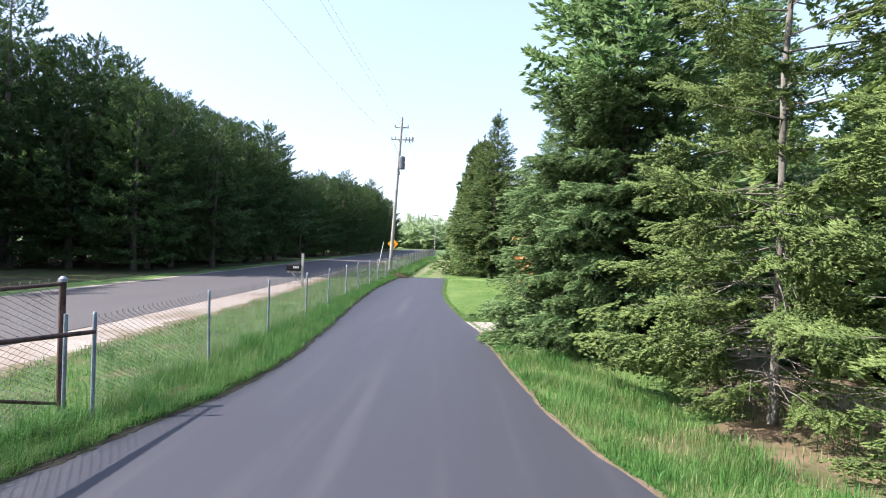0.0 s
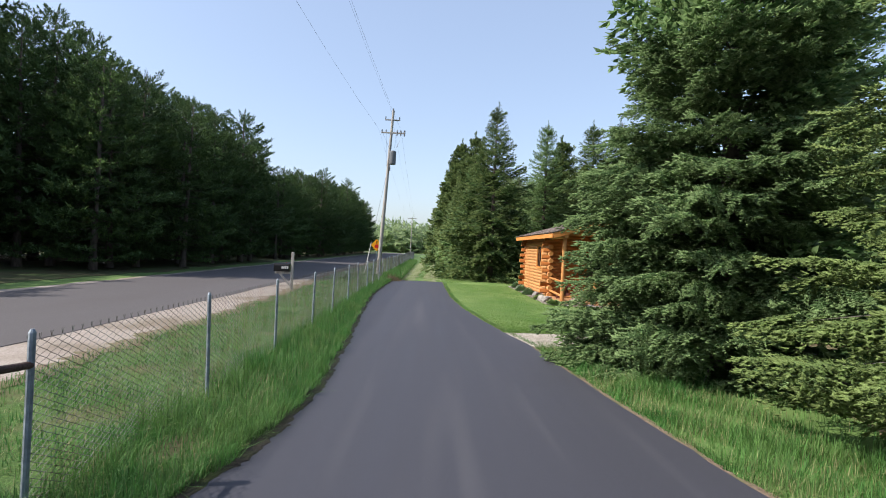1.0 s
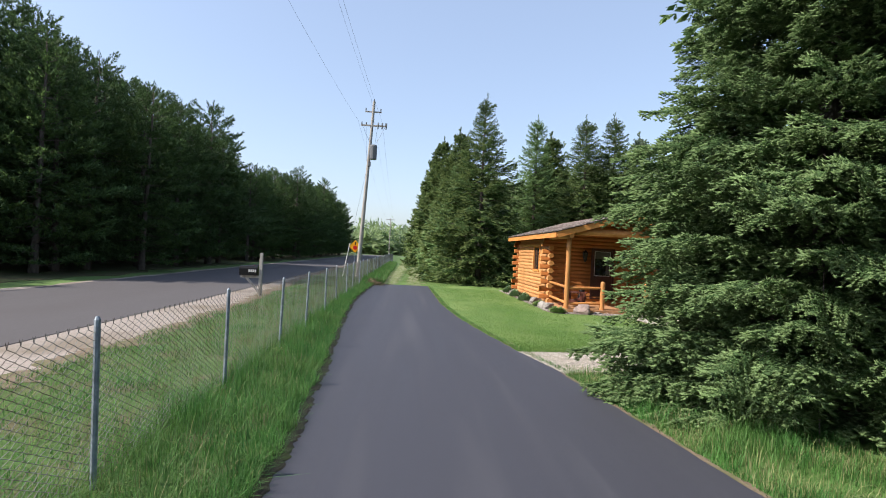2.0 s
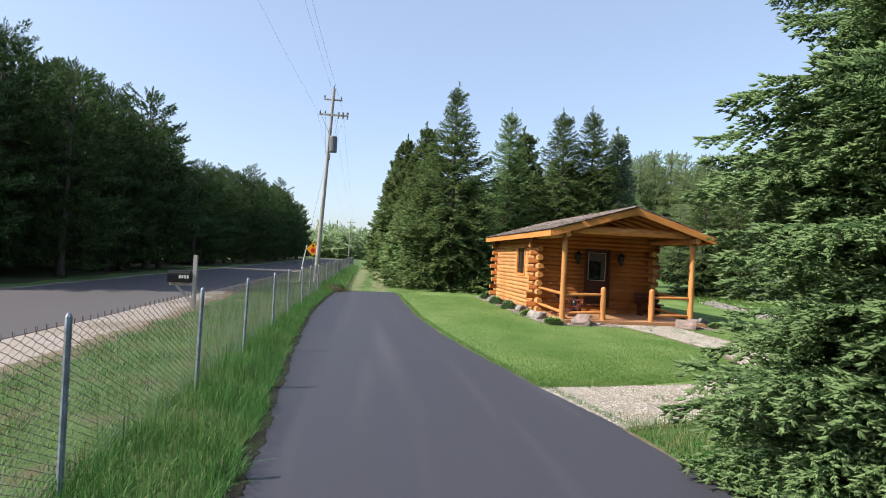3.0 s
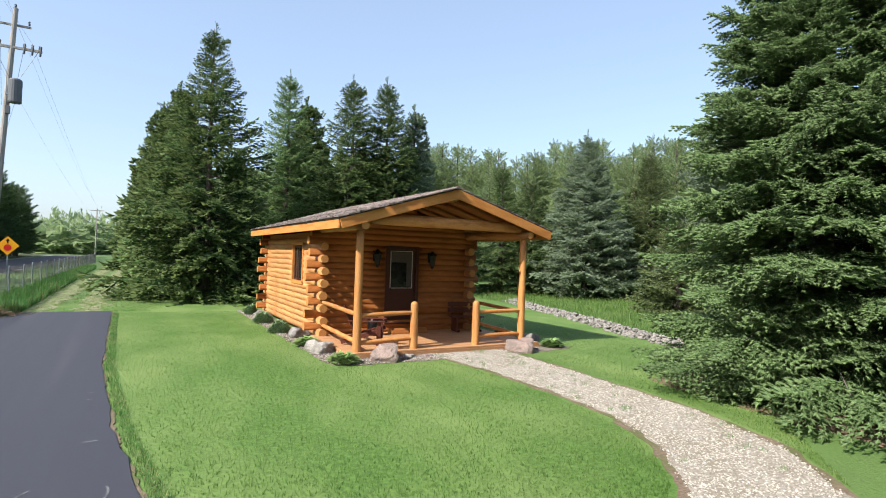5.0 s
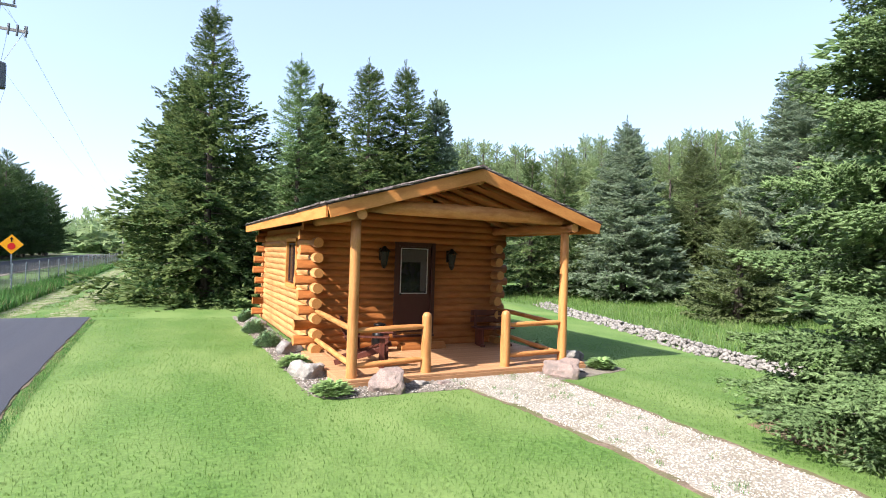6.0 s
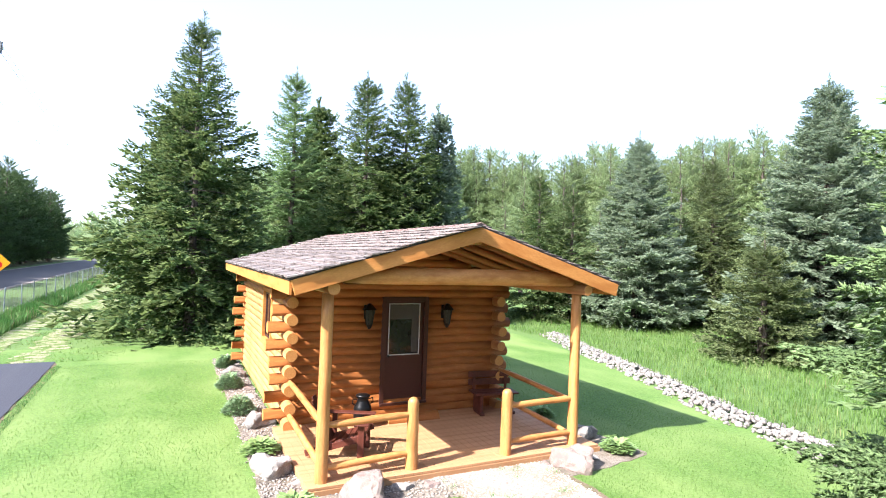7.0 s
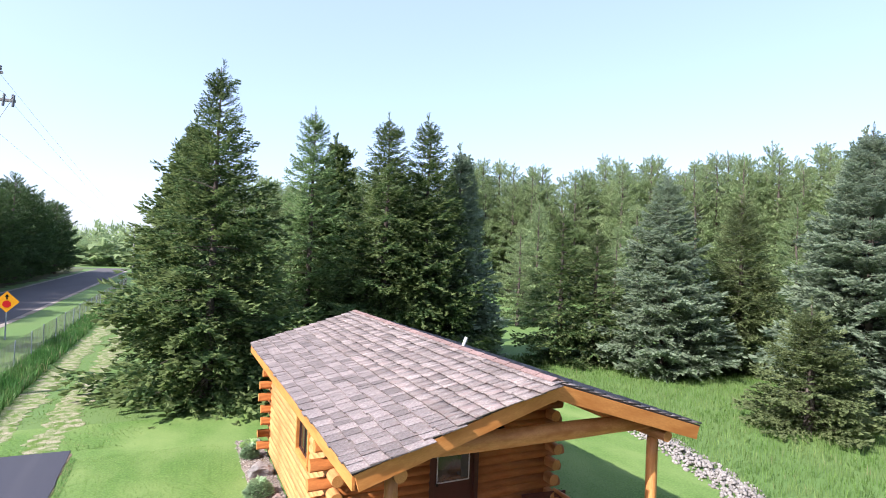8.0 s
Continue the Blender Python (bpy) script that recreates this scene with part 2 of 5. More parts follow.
def piece(name, me, parent, m):
    ob = new(name, me)
    ob.parent = parent
    ob.matrix_basis = m
    return ob


def thing(name, label, category, at=None, group="", kind=""):
    ob = new(name)
    ob.empty_display_size = 0.1
    if at is not None:
        ob.matrix_basis = at
    return tagged(ob, label, category, group, kind)


def box(bm, x0, x1, y0, y1, z0, z1, bevel=0.0, m=None):
    made = bmesh.ops.create_cube(bm, size=1)["verts"]
    mat = Matrix.Translation(((x0 + x1) / 2, (y0 + y1) / 2, (z0 + z1) / 2)) @ Matrix.Diagonal((x1 - x0, y1 - y0, z1 - z0, 1))
    bmesh.ops.transform(bm, matrix=(m @ mat) if m else mat, verts=made)
    if bevel:
        edges = list({e for v in made for e in v.link_edges})
        bmesh.ops.bevel(bm, geom=edges, offset=bevel, segments=2, affect="EDGES", profile=0.5)
    return bm


def boxed(*a, **k):
    return box(bmesh.new(), *a, **k)


def rod(bm, p, q, r0, r1=None, sides=10, cap=True, end_mat=0):
    """A tapered round bar from p to q."""
    p, q = Vector(p), Vector(q)
    d = q - p
    made = bmesh.ops.create_cone(bm, cap_ends=cap, segments=sides, radius1=r0, radius2=r0 if r1 is None else r1, depth=d.length)["verts"]
    m = Matrix.Translation((p + q) / 2) @ d.to_track_quat("Z", "Y").to_matrix().to_4x4()
    bmesh.ops.transform(bm, matrix=m, verts=made)
    if end_mat:
        for f in {f for v in made for f in v.link_faces}:
            if len(f.verts) > 4:
                f.material_index = end_mat
    return made


def rodded(*a, **k):
    bm = bmesh.new()
    rod(bm, *a, **k)
    return bm


def raw_mesh(name, co, tri, mats, idx=None):
    """A mesh of triangles from arrays."""
    co, tri = np.asarray(co, np.float32), np.asarray(tri, np.int32)
    me = bpy.data.meshes.new(name)
    me.vertices.add(len(co))
    me.vertices.foreach_set("co", co.ravel())
    me.loops.add(tri.size)
    me.loops.foreach_set("vertex_index", tri.ravel())
    me.polygons.add(len(tri))
    me.polygons.foreach_set("loop_start", np.arange(0, tri.size, 3, dtype=np.int32))
    for m in mats:
        me.materials.append(m)
    if idx is not None:
        me.polygons.foreach_set("material_index", np.asarray(idx, np.int32))
    me.update(calc_edges=True)
    me.validate()
    return me


def curve_y(points):
    """x as a function of y along a line of (x, y) points."""
    xs, ys = np.array(points, float).T
    order = np.argsort(ys)
    return lambda y: np.interp(y, ys[order], xs[order])


# ---- conifers ----


def pad(seed, side_step, step, finger, fat=0.2, fan=0.44, sag=0.2, tip_up=0.2, hang=0.3, fresh_from=0.55, bare=0.2, flat=False, up=0.35):
    """A spruce bough of length 1 along +x: a drooping fan of side shoots, each lined with blunt shoots of needles.
    Gives arrays of points, triangles and which of them are new growth; flat makes each shoot two folded faces."""
    g = np.random.default_rng(seed)
    fingers = []

    def axis(s):
        return np.array([s, 0.03 * math.sin(5 * s + seed), -sag * s + tip_up * s ** 3])

    def shoot(p, d, length, droop):
        n = max(2, int(length / step))
        for k in range(n + 1):
            r = k / n
            q = p + d * length * r + np.array([0, 0, -droop * length * r ** 1.6])
            fresh = r > fresh_from
            for side in (-1, 1):
                a = side * g.uniform(0.4, 0.75)
                e = np.array([d[0] * math.cos(a) - d[1] * math.sin(a), d[0] * math.sin(a) + d[1] * math.cos(a), g.uniform(-0.3, up)])
                fingers.append((q, e, finger * g.uniform(0.75, 1.2), fresh))
            fingers.append((q, d + np.array([0, 0, g.uniform(-0.35, 0.25)]), max(finger * 0.9, length / n * 1.4), fresh))
        fingers.append((q, d + np.array([0, 0, g.uniform(-0.2, 0.35)]), finger * 1.3, True))

    s = bare
    while s < 0.98:
        wide = fan * 1.3 * (1.02 - s) ** 0.75 * min(1.0, 0.45 + 2.4 * (s - bare))
        for side in (-1, 1):
            if g.random() < 0.1:
                continue
            a = side * g.uniform(0.6, 1.0)
            d = np.array([math.cos(a), math.sin(a), g.uniform(-0.3, 0.12)])
            shoot(axis(s), d / np.linalg.norm(d), wide * g.uniform(0.65, 1.15) + 0.04, hang * g.uniform(0.5, 1.5))
        s += side_step * g.uniform(0.75, 1.25)
    p = axis(0.6)
    d = axis(1.0) - p
    shoot(p, d / np.linalg.norm(d), np.linalg.norm(d), 0.0)
    co, tri, idx = [], [], []
    for q, e, L, fresh in fingers:
        d = e / np.linalg.norm(e)
        u = np.cross(d, [0.05, 0.03, 1.0])
        u /= np.linalg.norm(u)
        v = np.cross(u, d)
        n = len(co)
        if flat:
            a = g.normal(0, 0.55)
            w = (u * math.cos(a) + v * math.sin(a)) * L * fat
            m = q + d * L * 0.5 - v * L * fat * 0.5
            co += [q, m - w, m + w, q + d * L]
            tri += [(n, n + 1, n + 3), (n, n + 3, n + 2)]
            idx += [int(fresh)] * 2
        else:
            ph = g.uniform(0, 2)
            for k in range(3):
                b = ph + 2.0944 * k
                co.append(q + d * L * 0.22 * k + (u * math.cos(b) + v * math.sin(b)) * L * fat)
            co.append(q + d * L)
            tri += [(n, n + 1, n + 3), (n + 1, n + 2, n + 3), (n + 2, n, n + 3)]
            idx += [int(fresh)] * 3
    return np.array(co), np.array(tri), np.array(idx)


def tuft_bough(seed, arms, tufts, rays, size):
    """A pine limb of length 1 along +x: a few upswept arms with tufts of long soft needles towards their ends."""
    g = np.random.default_rng(seed)
    co, tri, idx = [], [], []
    for k in range(arms):
        s0 = 0.25 + 0.7 * k / arms
        a = (-1) ** k * g.uniform(0.35, 0.85) if k < arms - 1 else 0.0
        reach = 0.5 * (1.1 - s0) + 0.12
        for j in range(tufts):
            r = reach * (0.35 + 0.65 * j / max(1, tufts - 1)) * g.uniform(0.85, 1.1)
            q = np.array([s0 + r * math.cos(a), r * math.sin(a), 0.10 * s0 + 0.10 * s0 * s0 + 0.18 * r + g.normal(0, 0.02)])
            for i in range(rays):
                d = np.array([math.cos(a) * 0.7 + g.normal(0, 0.55), math.sin(a) * 0.7 + g.normal(0, 0.55), g.normal(0.35, 0.4)])
                d /= np.linalg.norm(d)
                w = np.cross(d, [g.normal(0, 0.5), g.normal(0, 0.5), 1.0])
                w *= size * 0.16 / (np.linalg.norm(w) + 1e-6)
                L = size * g.uniform(0.7, 1.25)
                n = len(co)
                co += [q - w, q + w, q + d * L]
                tri += [(n, n + 1, n + 2)]
                idx += [int(i % 3 == 0)]
    return np.array(co), np.array(tri), np.array(idx)


def place_boughs(kinds, spots):
    """Joins boughs at spots of (root, heading, lift, roll, length, width)."""
    cos, tris, idxs, n = [], [], [], 0
    for k, (root, head, lift, roll, length, width) in enumerate(spots):
        co, tri, idx = kinds[k % len(kinds)]
        m = (Matrix.Rotation(head, 3, "Z") @ Matrix.Rotation(-lift, 3, "Y") @ Matrix.Rotation(roll, 3, "X"))
        c = (co * np.array([length, width, length])) @ np.array(m).T + np.array(root)
        cos.append(c)
        tris.append(tri + n)
        idxs.append(idx)
        n += len(c)
    return np.concatenate(cos), np.concatenate(tris), np.concatenate(idxs)


def limb(seed, fronds, n=9, size=0.4, sag=0.16, tip_up=0.16):
    """A long bough of length 1 along +x that carries n fronds on alternate sides and one at its tip."""
    g = np.random.default_rng(seed)
    spots = []
    for k in range(n + 1):
        s = 0.2 + 0.52 * k / n
        z = -sag * s + tip_up * s ** 3
        side = 0.0 if k == n else (-1) ** k * g.uniform(0.45, 0.95)
        long = size * (1.12 - 0.45 * s) * g.uniform(0.85, 1.15) if k < n else size * 0.75
        spots.append(((s, 0, z + g.normal(0, 0.012)), side, g.uniform(-0.2, 0.16), g.normal(0, 0.22), long, long * 0.95))
    return place_boughs(fronds, spots)


def trunk_mesh(H, r, mats, seed, limbs=()):
    g = np.random.default_rng(seed)
    bm = bmesh.new()
    rings, last = 9, None
    for k in range(rings + 1):
        s = k / rings
        rad = r * (1 - s) ** 0.85 + 0.012
        if k == 0:
            rad *= 1.35
        c = Vector((g.normal(0, 0.02) * s * 2, g.normal(0, 0.02) * s * 2, H * s))
        ring = [bm.verts.new(c + Vector((math.cos(a), math.sin(a), 0)) * rad) for a in (2 * math.pi * j / 9 for j in range(9))]
        if last:
            for j in range(9):
                bm.faces.new((last[j], last[(j + 1) % 9], ring[(j + 1) % 9], ring[j]))
        last = ring
    bm.faces.new(last)
    return mesh_of(bm, "trunk", mats, True)


def limb_mesh(spots, thick, mat, share=0.75):
    """Thin limbs that carry the boughs."""
    co, tri = [], []
    for root, head, lift, roll, length, width in spots:
        d = np.array([math.cos(head) * math.cos(lift), math.sin(head) * math.cos(lift), math.sin(lift)])
        u = np.array([-math.sin(head), math.cos(head), 0])
        v = np.cross(d, u)
        r = thick * (0.5 + 0.5 * length / 3)
        mid = np.array(root) + d * length * share * 0.5 + np.array([0, 0, -0.03 * length])
        tip = np.array(root) + d * length * share + np.array([0, 0, -0.10 * length])
        n = len(co)
        for c, rad in ((np.array(root), r), (mid, r * 0.65)):
            co += [c + u * rad, c - u * rad * 0.5 + v * rad * 0.87, c - u * rad * 0.5 - v * rad * 0.87]
        co.append(tip)
        for j in range(3):
            k = (j + 1) % 3
            tri += [(n + j, n + k, n + 3 + k), (n + j, n + 3 + k, n + 3 + j), (n + 3 + j, n + 3 + k, n + 6)]
    return raw_mesh("branchwork", co, tri, [mat])


def spruce_spots(seed, H, shape, gap=0.5, per=7, low=-0.12, top=0.62, ragged=0.22, core=0.35, tilt=0.13, wide=0.85, dents=(), foot=0.25):
    """Where the boughs of a spruce sit: whorls up the trunk, boughs between them and short ones near the trunk.
    shape gives the radius by height; dents are (heading, half angle, lowest, highest, factor)."""
    g = np.random.default_rng(seed)
    spots, core_spots = [], []
    z = foot
    while z < H - 0.75:
        s = z / H
        rad = float(np.interp(z, shape[0], shape[1]))
        n = max(5, int(round(per * (0.8 + 0.2 * (1 - s)))))
        off, layer = g.uniform(0, 6.28), g.uniform(0.9, 1.02)
        for j in range(n + int(n * core)):
            inner = j >= n
            head = off + 2 * math.pi * j / n + g.normal(0, 0.2)
            length = rad * layer * g.uniform(1 - ragged, 1 + 0.2 * ragged)
            if g.random() < 0.12 * (ragged > 0.15):
                length *= g.uniform(0.55, 1.1)
            if inner:
                length = rad * g.uniform(0.35, 0.62)
            for at, half, lo, hi, cut in dents:
                if lo < z < hi and math.cos(head - at) > math.cos(half):
                    length *= cut
            lift = low + (top - low) * s ** 1.5 + g.normal(0, 0.09)
            # the outer end of a bough comes to its whorl's height
            zr = max(0.1 + 0.12 * length, z + g.normal(0, 0.32 if inner else 0.1) * gap - math.sin(lift) * length * 0.55)
            (core_spots if inner else spots).append(((0, 0, min(zr, H - 0.6)), head, lift, g.normal(0, tilt * (2 if inner else 1)), length, length * wide * (1 + 0.45 * s) * g.uniform(0.85, 1.15)))
        z += gap * g.uniform(0.75, 1.25) * (1.0 - 0.5 * s)
    for j in range(18):
        spots.append(((0, 0, H - 0.5 - 0.06 * j), j * 2.4 + seed, 0.75 + g.normal(0, 0.12), g.normal(0, 0.3), (0.22 + 0.04 * j) * g.uniform(0.75, 1.2), 0.22 + 0.04 * j))
    spots.append(((0, 0, H - 0.8), 0.0, 1.53, 0.0, 0.8, 0.16))
    return spots, core_spots


def cone(H, R, power=0.8, foot=0.85, at=0.12):
    """A spruce's outline: widest a little above the ground, then tapering."""
    zs = np.linspace(0, H, 14)
    return zs, [R * min(1.0, foot + (1 - foot) * z / (at * H)) * max(0.0, 1 - z / H) ** power * (1 + 0.06 * math.sin(2.3 * z + R)) + 0.2 for z in zs]


FROND = [pad(11 + k, 0.085, 0.055, 0.09, 0.17, fan=0.46, hang=0.35, fresh_from=0.36, bare=0.06, sag=0.22, tip_up=0.1) for k in range(3)]
FROND_FAR = [pad(15 + k, 0.1, 0.072, 0.1, 0.18, fan=0.46, hang=0.35, fresh_from=0.45, bare=0.06, sag=0.22, tip_up=0.1) for k in range(3)]
NEAR = [limb(11 + k, FROND) for k in range(3)]
FINE = [limb(21 + k, FROND_FAR) for k in range(3)]
SPARSE = [limb(41 + k, FROND_FAR, 6, 0.34) for k in range(3)]
FROND_CORE = [pad(18 + k, 0.13, 0.11, 0.15, 0.2, fan=0.46, hang=0.35, bare=0.06) for k in range(2)]
CORE = [limb(31 + k, FROND_CORE, 4, 0.5) for k in range(3)]
MEDIUM = [pad(25 + k, 0.09, 0.06, 0.085, 0.2, flat=True, fresh_from=0.5) for k in range(5)]
STIFF = [pad(61 + k, 0.085, 0.06, 0.085, 0.2, flat=True, fresh_from=0.5, hang=0.08, sag=0.08, tip_up=0.12, fan=0.4) for k in range(4)]
FARB = [pad(51 + k, 0.13, 0.11, 0.17, 0.27, flat=True) for k in range(3)]
PINEB = [tuft_bough(71 + k, 7, 5, 5, 0.12) for k in range(3)]
PINEB_NEAR = [tuft_bough(91 + k, 8, 6, 6, 0.095) for k in range(3)]


def tree(name, label, category, x, y, H, trunk_r, spots, kinds, mats, bark, turn=0.0, group="", thick=0.022, seed=1, near=None):
    """spots: outer and inner boughs; near: (kinds, heading, highest) of the finer boughs on the side that the driveway passes."""
    outer, inner = spots
    root = thing(name, label, category, pose(x, y, 0, 0, 0, turn), group)
    piece("trunk", trunk_mesh(H - 0.3, trunk_r, [bark], seed), root, Matrix())
    tagged(piece("branchwork", limb_mesh(outer, thick, bark), root, Matrix()), kind="stuff")
    sets = [(kinds, outer + inner)]
    if near:
        close = [s[0][2] < near[2] and math.cos(s[1] - near[1]) > -0.15 for s in outer]
        sets = [(near[0], [s for s, c in zip(outer, close) if c]), (CORE, [s for s in inner if s[0][2] < near[2]]), (kinds, [s for s in inner if s[0][2] >= near[2]] + [s for s, c in zip(outer, close) if not c])]
    cos, tris, ids, n = [], [], [], 0
    for use, some in sets:
        if not some:
            continue
        c, f, i = place_boughs(use, some)
        cos, tris, ids, n = cos + [c], tris + [f + n], ids + [i], n + len(c)
    tagged(piece("crown", raw_mesh("crown", np.concatenate(cos), np.concatenate(tris), mats, np.concatenate(ids)), root, Matrix()), kind="stuff")
    return root


# ---- ground, road, driveway ----
def sheet(name, left, right, y0, y1, z, step, mat, label, ragged=0.0, seed=3, sides=True, category="ground", drop=0.06):
    """A strip of ground between two lines x(y), with a low edge on each side."""
    g = np.random.default_rng(seed)
    bm, last = bmesh.new(), None
    n = max(2, int((y1 - y0) / step))
    for k in range(n + 1):
        y = y0 + (y1 - y0) * k / n
        a, b = float(left(y)) + g.normal(0, ragged), float(right(y)) + g.normal(0, ragged)
        row = [bm.verts.new((a - 0.02, y, z - drop))] + [bm.verts.new((a + (b - a) * s, y, z)) for s in (0, 0.25, 0.5, 0.75, 1)] + [bm.verts.new((b + 0.02, y, z - drop))]
        if last:
            for j in range(6):
                bm.faces.new((last[j], last[j + 1], row[j + 1], row[j]))
        last = row
    ob = new(name, mesh_of(bm, name, mat))
    return tagged(ob, label, category, kind="structure")


bm = bmesh.new()
bmesh.ops.create_grid(bm, x_segments=40, y_segments=40, size=1500)
tagged(new("ground", mesh_of(bm, "ground", M_GROUND)), "rough green meadow grass reaching the woods", "ground", kind="structure")

DRIVE_L = curve_y([(-3.9, -30), (-3.7, 0), (-3.3, 3.2), (-3.0, 4.4), (-2.55, 6.3), (-2.36, 8.5), (-2.5, 11.5), (-2.64, 14), (-2.8, 16.1), (-3.02, 20), (-3.2, 24.5), (-3.12, 30), (-2.98, 34.6)])
DRIVE_R = curve_y([(4.6, -30), (3.6, 1), (2.83, 3.7), (2.46, 4.7), (2.12, 6.2), (1.8, 9), (1.58, 11.2), (1.42, 13.3), (1.1, 14.9), (0.70, 17.5), (0.36, 20.2), (0.08, 24.3), (0.0, 30), (-0.03, 34.6)])
sheet("driveway", DRIVE_L, DRIVE_R, -30, 34.6, 0.035, 0.3, M_ASPHALT, "dark sealed asphalt driveway with faint tyre marks", 0.012, category="driveway")
flat = lambda v: (lambda y: v)
sheet("road", flat(-14.2), flat(-8.05), -60, 170, 0.03, 1.5, M_ROAD, "grey asphalt country road with pale edge", 0.03, category="road")
sheet("road_shoulder", flat(-8.1), lambda y: -6.4 - 1.2 * min(1.0, max(0.0, (y - 20) / 18)), -60, 160, 0.018, 0.1, M_SHOULDER, "pale gravel road shoulder", 0.05, seed=5, category="gravel")
sheet("road_shoulder_far", flat(-14.75), flat(-14.15), -60, 160, 0.014, 1.0, M_SHOULDER, "narrow gravel strip beside the road", 0.1, seed=6, category="gravel")
sheet("cross_road", flat(-70), flat(160), 170, 176, 0.03, 2, M_ROAD, "distant crossing road", 0.0, category="road")
sheet("forest_floor", flat(-75), flat(-16.2), -40, 168, 0.02, 2.0, M_FORESTFLOOR, "forest floor of needles and moss, darkened for the pines' shade", 0.35, seed=8)

LAWN_R = curve_y([(3.0, 13.0), (7.0, 15.5), (12.0, 20), (13.2, 22.5), (14.4, 26), (15.8, 30), (16.8, 36)])
LAWN_L = lambda y: DRIVE_R(y) - 0.01 if y < 34.5 else -3.0
sheet("lawn", LAWN_L, LAWN_R, 13.2, 37.0, 0.012, 0.5, M_LAWN, "bright mown lawn round the cabin", 0.02, category="lawn")
sheet("driveway_edge", lambda y: DRIVE_R(y) - 0.02, lambda y: DRIVE_R(y) + (0.1 if y < 12 else max(0.03, 0.1 - 0.05 * (y - 12))) + 0.03 * math.sin(1.7 * y) * math.sin(4.1 * y), -6, 34.4, 0.024, 0.08, M_EDGE, "tan strip of dirt and debris along the driveway", 0.012, seed=19)
M_VERGE = surface("verge_ground", (0.04, 0.085, 0.018), (0.085, 0.15, 0.034), (0.12, 0.1, 0.055), scale=1.3, fine=45, rough=0.95, bump=0.8, depth=0.03, patch=(0.5, 0.72))
SHOULDER_R = lambda y: -6.4 - 1.2 * min(1.0, max(0.0, (y - 20) / 18)) + 0.07 * math.sin(0.9 * y) + 0.05 * math.sin(2.3 * y) + 0.04 * math.sin(5.9 * y)
sheet("verge", lambda y: SHOULDER_R(y) + 0.1, lambda y: DRIVE_L(y) - 0.05, -30, 34.4, 0.012, 0.12, M_VERGE, "mottled grassy ground between fence and road", 0.07, seed=27, drop=0.004)
sheet("shoulder_soil", lambda y: SHOULDER_R(y) - 0.22, lambda y: SHOULDER_R(y) + 0.2, -6, 60, 0.023, 0.09, M_EDGE, "bare brown soil where gravel meets grass", 0.075, seed=28, drop=0.004)
# dark strip painting the grass's shadow onto the driveway's soil edge
M_EDGESHADE = surface("edge_soil_shadow", (0.018, 0.016, 0.013), (0.035, 0.03, 0.022), (0.03, 0.04, 0.012), scale=2.5, fine=40, rough=1, bump=0.7, depth=0.02)
sheet("driveway_edge_soil", lambda y: DRIVE_L(y) - 0.16, lambda y: DRIVE_L(y) + 0.07 + 0.018 * math.sin(2.1 * y) + 0.014 * math.sin(7.3 * y), -6, 34.4, 0.043, 0.06, M_EDGESHADE, "painted grass shadow over soil along the driveway's ragged edge", 0.016, seed=18, drop=0.006)
sheet("needle_litter", curve_y([(5.6, 3), (4.1, 4.6), (3.2, 5.1), (3.5, 5.6), (5.0, 6.3), (5.0, 13)]), curve_y([(9, 3), (9, 20)]), 3.0, 12.6, 0.01, 0.4, M_SOIL, "brown needle litter under spruces", 0.15, seed=9)
sheet("needle_litter_path", curve_y([(8.6, 15), (9.2, 19.6)]), curve_y([(13, 15), (13, 20)]), 14.8, 19.8, 0.016, 0.4, M_SOIL, "brown needle litter beside the gravel path", 0.15, seed=10)
for k, (a, b) in enumerate((((-2.2, 34.7), (-1.2, 95)), ((-0.75, 34.7), (0.15, 95)))):
    wheel = curve_y([a, b])
    sheet("track_%d" % (k + 1), lambda y: wheel(y) - 0.42 - 0.1 * math.sin(1.3 * y), lambda y: wheel(y) + 0.4 + 0.1 * math.sin(1.9 * y), 34.7, 95, 0.017, 0.2, M_TRACK, "worn gravel wheel track in the grass", 0.12, seed=12 + k, category="track", drop=0.012)

# gravel path from the driveway, round to the porch
PATH_IN = [(1.1, 14.93), (2.0, 15.0), (3.1, 15.14), (4.15, 15.35), (5.3, 16.1), (6.1, 17.1), (6.6, 18.3), (6.72, 19.8), (6.7, 21.5), (6.55, 22.7), (6.4, 23.56)]
PATH_OUT = [(1.5, 13.0), (2.4, 13.25), (3.5, 13.6), (4.9, 14.2), (6.4, 15.1), (7.5, 16.4), (8.0, 18.0), (8.15, 19.8), (8.3, 21.5), (8.35, 22.7), (8.4, 23.56)]


def spline(points, n):
    pts = np.array(points, float)
    s = np.r_[0, np.cumsum(np.hypot(*np.diff(pts, axis=0).T))]
    f = np.linspace(0, s[-1], n)
    return np.stack([np.interp(f, s, pts[:, 0]), np.interp(f, s, pts[:, 1])], 1)


